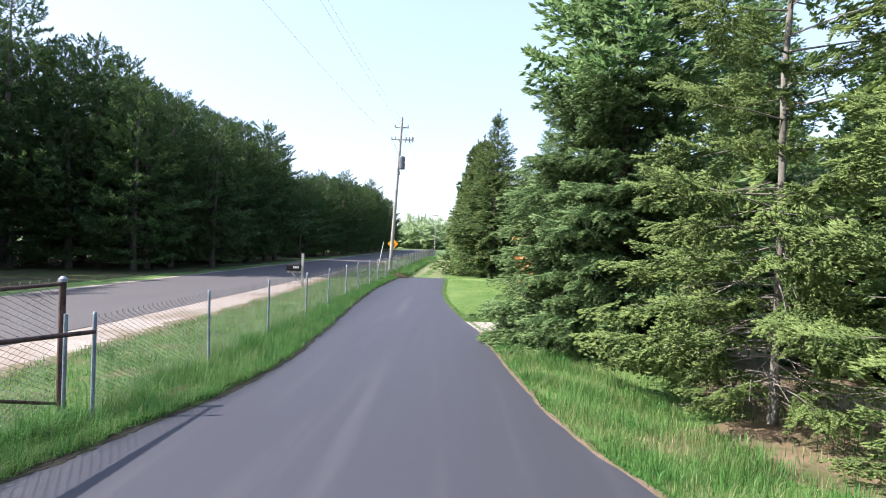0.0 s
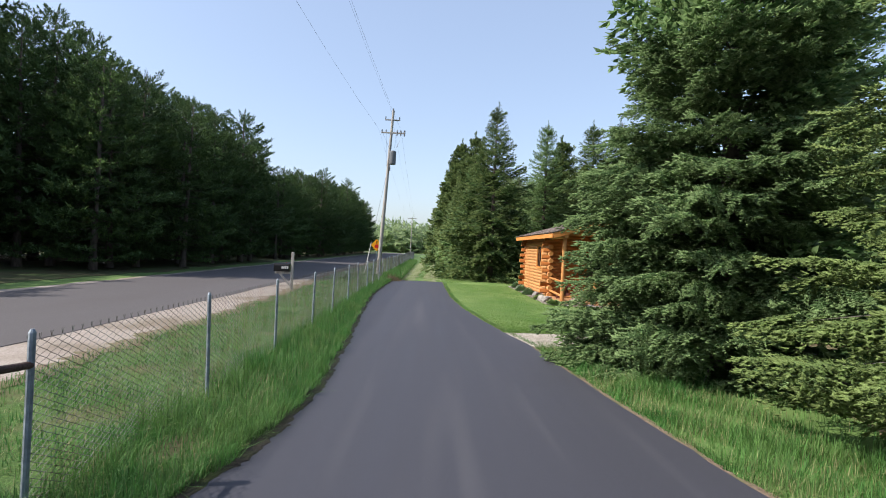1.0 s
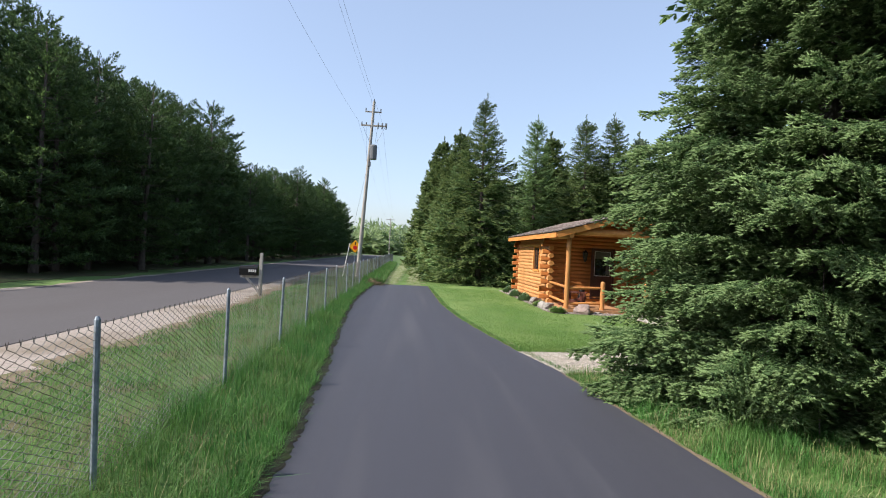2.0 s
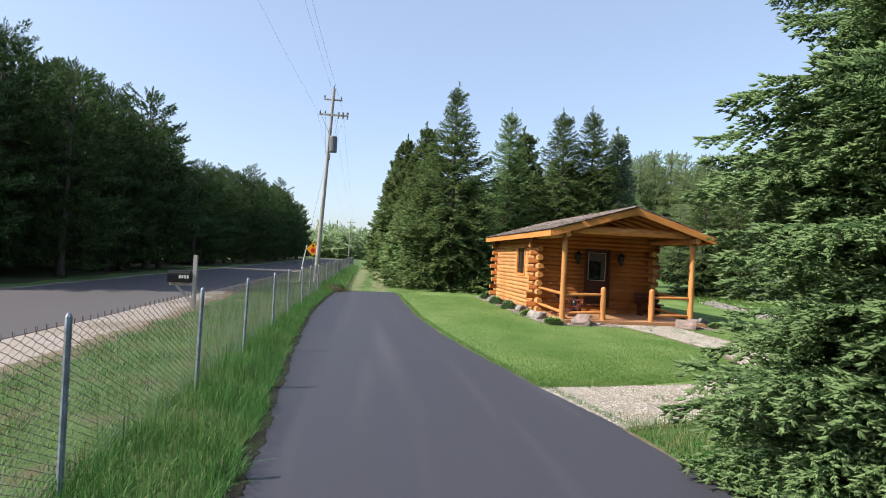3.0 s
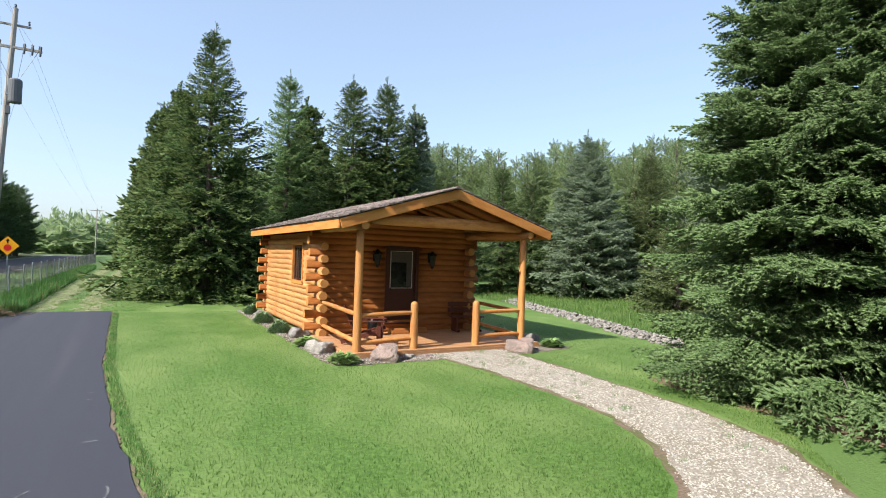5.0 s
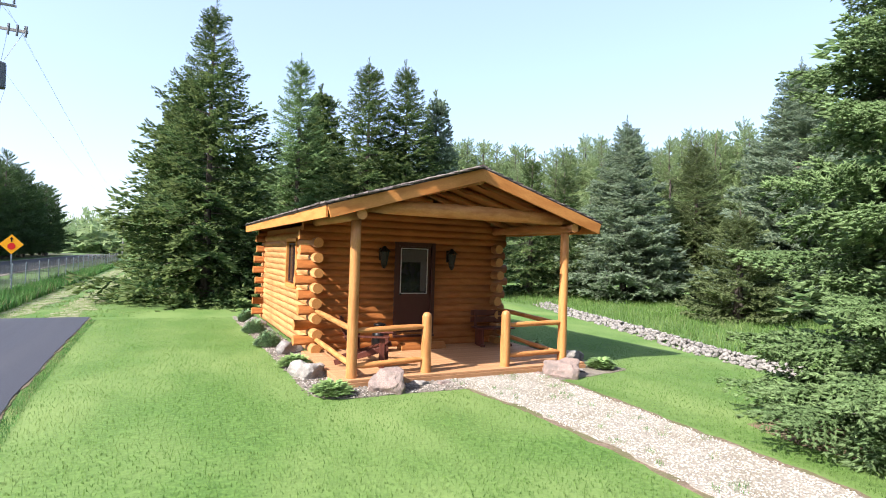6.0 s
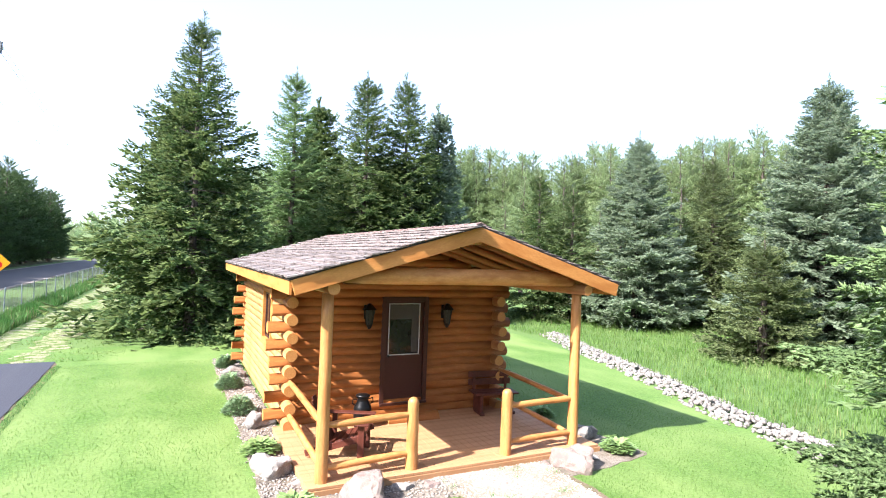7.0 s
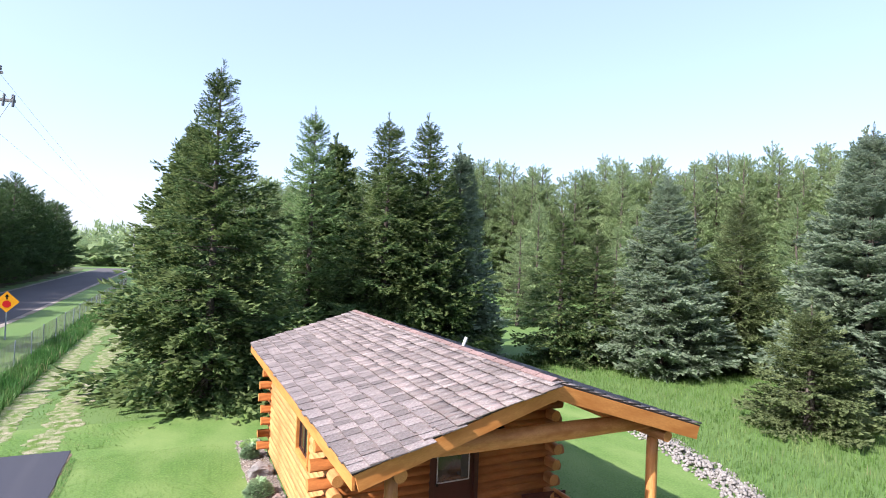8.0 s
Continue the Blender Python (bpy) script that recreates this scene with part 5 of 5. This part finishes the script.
tree("spruce_tree", "thin yellowing spruce with dead lower twigs", "spruce", 5.35, 6.2, 11.5, 0.048, spots, MEDIUM, [M_NEEDLE_YEL, M_NEEDLE_YEL_NEW], M_GREYBARK, seed=3, near=(SPARSE, radians(200), 6.5))
spots = spruce_spots(4, 10.5, cone(10.5, 2.7, 0.6, 0.7), 0.58, 6, 0.05, 0.6, 0.45, 0.0, 0.4, 0.62, foot=0.5)
tree("spruce_tree", "thin pale-green spruce with a narrow grey trunk", "spruce", 6.4, 3.6, 10.5, 0.048, spots, MEDIUM, [M_NEEDLE_YEL, M_NEEDLE_YEL_NEW], M_GREYBARK, seed=4, near=(SPARSE, radians(200), 5.0))


# dead lower twigs of the thin spruces
def dead_twigs(x, y, seed, count):
    g = np.random.default_rng(seed)
    bm = bmesh.new()
    for k in range(count):
        a, z = g.uniform(1.8, 5.2), g.uniform(0.3, 3.4)
        p = Vector((x, y, z))
        d = Vector((math.cos(a), math.sin(a), g.uniform(-0.35, 0.1)))
        q = p + d * g.uniform(0.5, 1.3)
        rod(bm, p, q, 0.009, 0.005, sides=4)
        for j in range(4):
            e = Vector((d.x + g.normal(0, 0.6), d.y + g.normal(0, 0.6), g.uniform(-0.7, 0.1)))
            s = p.lerp(q, g.uniform(0.4, 1))
            rod(bm, s, s + e * g.uniform(0.15, 0.45), 0.006, 0.003, sides=3)
    return bm


for ob in [o for o in scene.objects if o.get("category") == "spruce" and "thin" in o["label"]]:
    tagged(part("dead_twig_tangle", dead_twigs(0, 0, int(ob.location.x * 10), 44), M_DEADWOOD, ob, "bare grey dead twigs"), kind="stuff")

# spruces behind the cabin
def mid_spruce(key, H, shape, mats, x, y, label, gap=0.52, per=7, kinds=MEDIUM, **k):
    spots = spruce_spots(100 + key, H, shape, gap, per, **k)
    return tree("spruce_tree", label, "spruce", x, y, H, 0.17, spots, kinds, mats, M_DARKBARK, 37 * key, "spruces behind the cabin", seed=key)


mid_spruce(1, 12.65, ((0, 0.4, 1.2, 2.2, 3.6, 5, 6.4, 7.4, 8.4, 9.5, 10.5, 11.5, 12.6), (3.9, 4.3, 4.5, 4.1, 3.6, 3.2, 2.8, 2.5, 1.9, 1.45, 1.05, 0.6, 0.15)), [M_OLIVE, M_OLIVE_NEW], 3.45, 39.5, "tall ragged olive-green spruce at the driveway's end", 0.6, 8, ragged=0.33, low=-0.1, top=0.7)
mid_spruce(2, 12.55, cone(12.55, 3.2, 0.78), [M_SPRUCE_PALE, M_SPRUCE_PALE_NEW], 7.9, 43.5, "bright green spruce behind the cabin", ragged=0.26, core=0.7)
mid_spruce(3, 12.2, cone(12.2, 3.8, 0.76), [M_OLIVE, M_OLIVE_NEW], 10.9, 41.3, "tall spruce with drooping green branches", ragged=0.28, low=-0.3, core=0.7)
mid_spruce(4, 12.5, cone(12.5, 3.8, 0.76), [M_OLIVE, M_OLIVE_NEW], 13.0, 41.4, "tall dark green spruce behind the cabin", ragged=0.25, core=0.7)
mid_spruce(5, 11.4, cone(11.4, 2.7, 0.85), [M_BLUE, M_BLUE_NEW], 15.2, 42.2, "dark bluish spruce behind the cabin", kinds=FARB)
mid_spruce(6, 10.6, cone(10.6, 3.9, 0.8), [M_BLUE, M_BLUE_NEW], 25.3, 38.0, "full blue spruce at the meadow's edge", 0.46, 9, STIFF, ragged=0.2, core=0.3, low=0.0, top=0.5)
mid_spruce(7, 10.0, cone(10.0, 3.2, 0.75), [M_MEADOW_SPRUCE, M_MEADOW_SPRUCE], 30.4, 37.3, "olive-green spruce at the meadow's edge", 0.42, 8)
mid_spruce(8, 8.6, cone(8.6, 2.7, 0.8), [M_OLIVE, M_OLIVE_NEW], 21.4, 41.6, "olive-green spruce with dense branches")
mid_spruce(9, 7.8, cone(7.8, 2.5, 0.8), [M_OLIVE, M_MEADOW_SPRUCE], 23.2, 40.8, "smaller olive spruce beside the blue one")
mid_spruce(10, 11.6, cone(11.6, 4.0, 0.75), [M_BLUE_NEW, M_BLUE_NEW], 27.0, 29.4, "tall grey-green spruce beyond the meadow", 0.46, 9, STIFF, ragged=0.22, low=0.0, top=0.5, core=0.3)
mid_spruce(11, 4.7, cone(4.7, 2.4, 0.85), [M_MEADOW_SPRUCE, M_MEADOW_SPRUCE], 22.0, 28.7, "short wide olive spruce in tall grass", 0.3, 8, STIFF, low=0.0, ragged=0.16)


FARS = {}
FAR_LOOK = {1: [M_OLIVE, M_OLIVE_NEW], 2: [M_NEEDLE, M_SPRUCE_PALE_NEW], 6: [M_BLUE, M_BLUE_NEW]}
def repeat(key, x, y, H, turn, label, group):
    """A spruce of the edges: one of three, turned and scaled."""
    m = pose(x, y, 0, 0, 0, turn) @ Matrix.Scale(H / 12.0, 4)
    if key not in FARS:
        FARS[key] = tree("spruce_tree", label, "spruce", 0, 0, 12.0, 0.2, spruce_spots(150 + key, 12.0, cone(12.0, 3.1, 0.75), 0.46, 7, ragged=0.25), FARB, FAR_LOOK[key], M_DARKBARK, seed=key)
        FARS[key].matrix_basis = m
        return tagged(FARS[key], label, "spruce", group)
    return tagged(copy_thing(FARS[key], m), label, "spruce", group)


# spruces south of y -10 are added unseen, to dim porch and panes
for key, x, y, H, turn in ((2, 2.6, 46.5, 9.5, 40), (1, 3.05, 52.4, 13.2, 130), (2, 2.6, 60.0, 13.2, 200), (2, 3.0, 67, 14.5, 20), (1, 2.9, 75, 15.5, 270), (2, 3.2, 84, 17, 60), (2, 3.2, 96, 18.5, 140), (1, 3.4, 110, 19, 30),
                           (2, 6.0, 48.5, 10.5, 80), (1, 10.0, 47, 11, 160), (2, 17.8, 45.5, 9.5, 210), (6, 31.0, 31.5, 12.4, 90), (6, 33.5, 24.5, 10.5, 45), (1, 29.5, 20.0, 9, 100), (6, 23.5, 14, 11, 10), (1, 16.5, 12.5, 12, 75), (2, 9.6, 10.2, 9, 33), (1, 10.6, 4.6, 7.5, 99), (2, 9.0, -2.5, 11, 300), (2, 12.5, -9, 12, 15), (1, 7.5, -15, 13, 50), (1, 2.5, -24, 12, 80), (2, 10, -22, 13, 120), (2, 17, -16, 13, 190), (1, -2.5, -30, 13, 250), (1, 22, -6, 12, 10)):
    repeat(key, x, y, H, turn, "green spruce in the row beside the grass lane" if x < 7 and y > 40 else "green spruce at the edge of the scene", "spruces at the edges")


# pine woods
def pine_proto(key, H, R, z0, gap, per, kinds, mats, label, crown_pow=0.5):
    """A white pine: open whorls of upswept limbs with soft tufts."""
    g = np.random.default_rng(200 + key)
    spots, z = [], z0
    while z < H - 0.9:
        s = (z - z0) / (H - z0)
        rad = R * min(1.0, 0.75 + 1.0 * s) * (1 - s) ** crown_pow + 0.25
        off = g.uniform(0, 6.28)
        n = max(5, int(per * (1 - 0.25 * s)))
        for j in range(n):
            spots.append(((0, 0, z + g.normal(0, 0.1)), off + 6.283 * j / n + g.normal(0, 0.25), -0.02 + 0.7 * s ** 1.6 + g.normal(0, 0.09), g.normal(0, 0.18), rad * g.uniform(0.65, 1.2), rad * g.uniform(0.75, 1.1)))
        z += gap * g.uniform(0.75, 1.25) * (1 - 0.25 * s)
    for j in range(8):
        spots.append(((0, 0, H - 0.85 - 0.1 * j), j * 2.2, 0.8, 0, 0.7, 0.55))
    spots.append(((0, 0, H - 0.9), 0.0, 1.5, 0, 0.8, 0.35))
    return tree("pine_tree", label, "pine", 0, 0, H, 0.17, (spots, []), kinds, mats, M_DARKBARK, seed=key)


LEFT = [pine_proto(k, 12.2, 3.2, 0.6, 0.62, 7, PINEB_NEAR, [M_PINE_SHADE, M_PINE_SHADE if k else M_PINE_MID], "tall pine in the woods across the road, needles darkened for shade") for k in range(3)]
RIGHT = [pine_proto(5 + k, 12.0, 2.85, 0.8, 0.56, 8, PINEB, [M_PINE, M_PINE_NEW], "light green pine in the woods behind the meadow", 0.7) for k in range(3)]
g = np.random.default_rng(33)
first = {id(p): True for p in LEFT + RIGHT}


def plant(proto, x, y, s, group):
    m = pose(x, y, 0, g.normal(0, 1), g.normal(0, 1), g.uniform(0, 360)) @ Matrix.Diagonal((s * g.uniform(0.9, 1.1), s * g.uniform(0.9, 1.1), s, 1))
    if first.pop(id(proto), None):
        proto.matrix_basis = m
        tagged(proto, group=group)
    else:
        tagged(copy_thing(proto, m), group=group)


n = 0
for row, (x0, gap, tall) in enumerate(((-18.4, 2.9, 1.0), (-22.0, 3.2, 1.12), (-26.5, 3.7, 1.28), (-32.0, 4.2, 1.5))):
    y = 30.5 + 0.22 * (x0 + 18)
    while y < (150, 140, 75, 60)[row]:
        along = (y - 0.22 * (x0 + 18.4)) * 18.4 / -x0
        size = tall * g.uniform(0.92, 1.08) * (0.99 if along < 48 else 1.04 if along < 56 else 0.85 if along < 74 else 1.0 if along < 100 else 1.13)
        if not 55.5 < y - 0.22 * (x0 + 18.4) < 60:
            # front pines past the gap get the paler-tipped tree, imitating sunlight
            plant(LEFT[0 if row == 0 and 59 < y < 72 else n % 3], x0 + g.normal(0, 0.7), y + g.normal(0, 0.4), size, "pine woods across the road")
        n += 1
        y += gap * g.uniform(0.8, 1.25) * (1 if y < 80 else 1.4)
# mostly unseen pines, added to shade the forest floor
for x, y, s in ((-29, 11, 0.72), (-30.5, 15, 0.78), (-29.5, 19, 0.75), (-31, 23, 0.8), (-28.5, 26, 0.72), (-33, 8, 0.85), (-37, 13, 1.2), (-38, 18, 1.25), (-36.5, 22.5, 1.3), (-39, 26, 1.35), (-42, 15, 1.3), (-43, 21, 1.4), (-42, 29, 1.5), (-33, 29.5, 1.45), (-29.5, 29.5, 1.35)):
    plant(LEFT[n % 3], x, y, s, "pine woods across the road")
    n += 1
for k in range(12):
    plant(LEFT[n % 3], -24.0 - 0.1 * k + g.normal(0, 0.6), 4.5 + 2.2 * k + g.normal(0, 0.3), g.uniform(0.72, 0.85), "pine woods across the road")
    n += 1
EDGE = [(8, 140), (20, 127), (31, 110), (41, 98), (50, 89), (59, 79), (67, 67), (71, 55), (74, 40), (75, 22), (75, 2)]
for row in range(4):
    pts = spline(EDGE, 58 - 3 * row)
    for k, (x, y) in enumerate(pts):
        d = np.array([0.72, 0.69]) * row * 4.6
        plant(RIGHT[n % 3], x + d[0] + g.normal(0, 1.2), y + d[1] + g.normal(0, 1.2), g.uniform(0.88, 1.08) * (1.34, 1.44, 1.5, 1.54)[row], "pine woods behind the meadow")
        n += 1
for x, y, s in ((17, 60, 0.75), (21, 57, 0.62), (25, 60, 0.75), (29, 57, 0.6), (33, 60, 0.78), (37, 54, 0.62), (41, 55, 0.8), (45, 48, 0.66), (50, 46, 0.8), (52, 39, 0.7), (58, 36, 0.8), (48, 58, 0.85)):
    plant(RIGHT[n % 3], x, y, s, "pine woods behind the meadow")
    n += 1

# far woods all round
g = np.random.default_rng(51)
cos, tris, m0 = [], [], 0
for k in range(1150):
    a = g.uniform(0, 6.28) if k < 900 else g.uniform(-0.16, 0.1)
    R = g.uniform(230, 420) if k < 900 else g.uniform(150, 215)
    c = np.array([R * math.sin(a) - (6 if k >= 900 else 0), 40 + R * math.cos(a), 0])
    H = g.uniform(6, 13) * (0.8 if abs(a) < 0.5 or a > 5.8 else 1.2) if k < 900 else g.uniform(8, 13)
    for j in range(44):
        z = H * g.uniform(0.05, 1.0)
        w = (H * 0.42) * (1.1 - z / H) * (1 if k < 900 else 0.8)
        q = c + np.array([g.normal(0, w * 0.6), g.normal(0, w * 0.6), z])
        d = g.normal(0, 1, (3, 3)) * np.array([w, w, H * 0.13]) * 0.45
        cos.append(q + d)
        tris.append(np.arange(3) + m0)
        m0 += 3
tagged(new("far_woods", raw_mesh("far_woods", np.concatenate(cos), np.array(tris), [M_PINE])), "hazy distant woods on the horizon", "woods", kind="stuff")


# ---- grasses ----
def blades(name, seed, count, sampler, height, width, mats, label, lean=0.35, dry=0.0, z=0.0, rise=None, clumpy=0.0):
    g = np.random.default_rng(seed)
    xy = sampler(g, count)
    n = len(xy)
    h = g.uniform(height[0], height[1], n) * g.uniform(0.7, 1.1, n)
    wave = np.sin(2.9 * xy[:, 0] + 1.4 * np.sin(2.3 * xy[:, 1])) * np.sin(2.2 * xy[:, 1] + 1.7 * np.sin(1.9 * xy[:, 0]))
    h *= 1 + clumpy * wave
    if rise:
        h *= np.clip(0.45 + 1.4 * np.abs(xy[:, 0] - rise(xy[:, 1])), 0.45, 1.0)
    a = g.uniform(0, 6.28, n)
    o = np.stack([np.cos(a), np.sin(a), np.zeros(n)], 1)
    bend = np.abs(g.normal(0, lean, n))[:, None]
    w = np.stack([-np.sin(a), np.cos(a), np.zeros(n)], 1) * g.uniform(width[0], width[1], n)[:, None]
    base = np.concatenate([xy, np.full((n, 1), z)], 1)
    up = np.array([0, 0, 1.0])
    mid = base + up * h[:, None] * 0.55 + o * (h[:, None] * bend * 0.35)
    tip = base + up * (h[:, None] * (1 - 0.3 * np.minimum(bend, 1))) + o * h[:, None] * bend
    co = np.stack([base - w, base + w, mid + w * 0.7, mid - w * 0.7, tip], 1).reshape(-1, 3)
    k = 5 * np.arange(n)[:, None]
    tri = np.concatenate([k + [0, 1, 2], k + [0, 2, 3], k + [3, 2, 4]], 1).reshape(-1, 3)
    idx = np.repeat((g.random(n) < dry * np.clip(1 - 2.0 * wave, 0, 4)).astype(int), 3)
    return tagged(new(name, raw_mesh(name, co, tri, mats, idx)), label, "grass", kind="stuff")


def band(left, right, y0, y1, bias=1.0, clump=0.0):
    """Random spots between two lines; nearer y first when bias is over 1."""
    def pick(g, n):
        y = y0 + (y1 - y0) * g.random(n) ** bias
        s = g.random(n)
        x = left(y) + (right(y) - left(y)) * s
        if clump:
            keep = np.array([noise.noise(Vector((p * 1.1, q * 1.1, 3.0))) for p, q in zip(x, y)]) + g.uniform(-0.5, 0.5, n) > -clump
            x, y = x[keep], y[keep]
        return np.stack([x, y], 1)
    return pick


G2 = [M_BLADE, M_BLADE_DRY]
edge_l = lambda y: DRIVE_L(y) - 0.04
fence_x = lambda y: np.full_like(np.asarray(y, float), FX)
blades("fence_grass", 1, 60000, band(lambda y: fence_x(y) - 0.25, edge_l, 1.0, 36, 1.7, 0.3), (0.16, 0.42), (0.002, 0.0042), G2, "tall unmown grass along the fence", 0.75, 0.04, rise=DRIVE_L, clumpy=0.4)
blades("verge_grass", 2, 70000, band(lambda y: fence_x(y) - 2.75, fence_x, 2.0, 40, 1.8, 0.2), (0.05, 0.2), (0.0025, 0.0055), G2, "grass between the fence and the road", 0.85, 0.12, clumpy=0.4)
blades("driveway_grass", 3, 42000, band(lambda y: DRIVE_R(y) + 0.17, lambda y: DRIVE_R(y) + 2.0, 2.2, 13.2, 1.0, 0.25), (0.08, 0.28), (0.002, 0.0042), G2, "tall grass between driveway and spruces", 0.65, 0.16, rise=DRIVE_R, clumpy=0.35)
blades("spruce_undergrowth", 11, 9000, band(lambda y: DRIVE_R(y) + 1.6, lambda y: DRIVE_R(y) + 6.0, 0.5, 9.5, 1.0, 0.1), (0.08, 0.24), (0.003, 0.006), G2, "thin grass growing among the spruces", 0.5, 0.15)
blades("fence_grass_far", 4, 14000, band(lambda y: fence_x(y) - 0.2, lambda y: fence_x(y) + 1.1, 34, 80, 1.5), (0.3, 0.6), (0.01, 0.02), G2, "tall grass along the fence beyond the driveway", 0.45, 0.05)
blades("lane_grass", 12, 13000, band(lambda y: fence_x(y) + 0.9, lambda y: fence_x(y) + 5.2, 34.6, 62, 1.5, 0.1), (0.03, 0.08), (0.006, 0.012), [M_LAWNBLADE, M_BLADE_DRY], "short grass of the lane between the wheel tracks", 0.8, 0.06)
blades("meadow_grass", 5, 34000, band(lambda y: LAWN_R(y) + 0.6, lambda y: LAWN_R(y) + 9 + 0.1 * y, 20, 44, 1.2), (0.14, 0.34), (0.005, 0.010), [M_LAWNBLADE, M_BLADE_DRY], "tall meadow grass beyond the stone row", 0.5, 0.02)


def lawn_pick(g, n):
    y = 14.9 + (34 - 14.9) * g.random(n) ** 1.7
    x = DRIVE_R(y) + (np.minimum(LAWN_R(y), 13) - DRIVE_R(y)) * g.random(n)
    a, b = spline(PATH_IN, 80), spline(PATH_OUT, 80)
    d = np.min(np.hypot(x[:, None] - (a[:, 0] + b[:, 0]) / 2, y[:, None] - (a[:, 1] + b[:, 1]) / 2), 1)
    ok = (d > 0.9) & ~((x > 3.98) & (x < 10) & (y > 22.95)) 
    return np.stack([x, y], 1)[ok]


blades("driveway_fringe", 8, 24000, band(lambda y: DRIVE_L(y) - 0.25, lambda y: DRIVE_L(y) - 0.02 + 0.06 * np.sin(5 * y) * np.sin(1.7 * y), 1.0, 34, 1.5), (0.10, 0.30), (0.002, 0.0042), G2, "ragged grass fringe hanging over the asphalt edge", 0.7, 0.04)


blades("driveway_border", 10, 16000, band(lambda y: DRIVE_R(y) + 0.06, lambda y: DRIVE_R(y) + 0.22, 2, 34, 1.3), (0.03, 0.1), (0.002, 0.004), G2, "short grass along the driveway's edge", 0.8, 0.12)


def weed_pick(g, n):
    xy = between(PATH_IN, PATH_OUT)(g, 70)
    return np.repeat(xy, n // 70, 0) + g.normal(0, 0.035, (70 * (n // 70), 2))


blades("path_weeds", 9, 1400, weed_pick, (0.03, 0.1), (0.0015, 0.003), G2, "small tufts of grass growing through the gravel", 0.8, 0.1, 0.028)
blades("lawn_grass", 6, 190000, lawn_pick, (0.02, 0.05), (0.002, 0.0045), [M_LAWNBLADE, M_BLADE_DRY], "short mown grass blades of the lawn", 0.9, 0.0, 0.01)

# ---- roof shakes ----
g = np.random.default_rng(77)
EXPO = 0.235
shake_me = {}
for side in (1, -1):
    base = slope_at(side)
    made, cos, tris, m0 = 0, [], [], 0
    rows = int(RUN / EXPO) + 1
    for r in range(rows):
        x = -0.016 - g.uniform(0, 0.1)
        while x < LEN:
            w = float(np.round(g.uniform(0.10, 0.30), 2))
            key = w
            if key not in shake_me:
                bm = bmesh.new()
                box(bm, 0.008, w - 0.008, 0, 0.36, 0, 0.024)
                for v in bm.verts:
                    if v.co.y > 0.1:
                        v.co.z *= 0.3
                shake_me[key] = mesh_of(bm, "shake", M_SHAKE)
            x0 = max(x, -0.022)
            m = Matrix.Translation((x0, r * EXPO - 0.045 + g.normal(0, 0.012), 0.030 + 0.008 * g.random())) @ Matrix.Rotation(radians(-4.0 + g.normal(0, 0.5)), 4, "X") @ Matrix.Rotation(g.normal(0, 0.008), 4, "Z")
            m = Matrix.Translation((0, 0, 0.0)) @ m
            if r == rows - 1:
                m = m @ Matrix.Diagonal((1, 0.5, 1, 1))
            if side == 1 and made < 300:
                piece("shake", shake_me[key], slabs[side], m)
                made += 1
            else:
                me = shake_me[key]
                co = np.array([m @ v.co for v in me.vertices])
                for p in me.polygons:
                    v = p.vertices
                    tris += [(v[0] + m0, v[1] + m0, v[2] + m0), (v[0] + m0, v[2] + m0, v[3] + m0)]
                cos.append(co)
                m0 += len(co)
            x += w
    tagged(piece("shake_cover", raw_mesh("shake_cover", np.concatenate(cos), tris, [M_SHAKE_REST]), slabs[side], Matrix()), kind="stuff")
bm = bmesh.new()
cap = [(-0.09, -0.018), (0, 0.014), (0.09, -0.018), (0.09, -0.033), (0, -0.001), (-0.09, -0.033)]
a, b = [[bm.verts.new((x, y, z)) for x, z in cap] for y in (0, 0.42)]
for j in range(6):
    bm.faces.new((a[j], a[(j + 1) % 6], b[(j + 1) % 6], b[j]))
bm.faces.new(a[::-1])
bm.faces.new(b)
bmesh.ops.recalc_face_normals(bm, faces=bm.faces)
cap_me = mesh_of(bm, "ridge_cap", M_RIDGE)
for k in range(24):
    piece("ridge_cap", cap_me, roof, Matrix.Translation((RX, RY0 - 0.01 + 0.392 * k, RZ + 0.055)) @ Matrix.Rotation(radians(-1.5), 4, "X"))
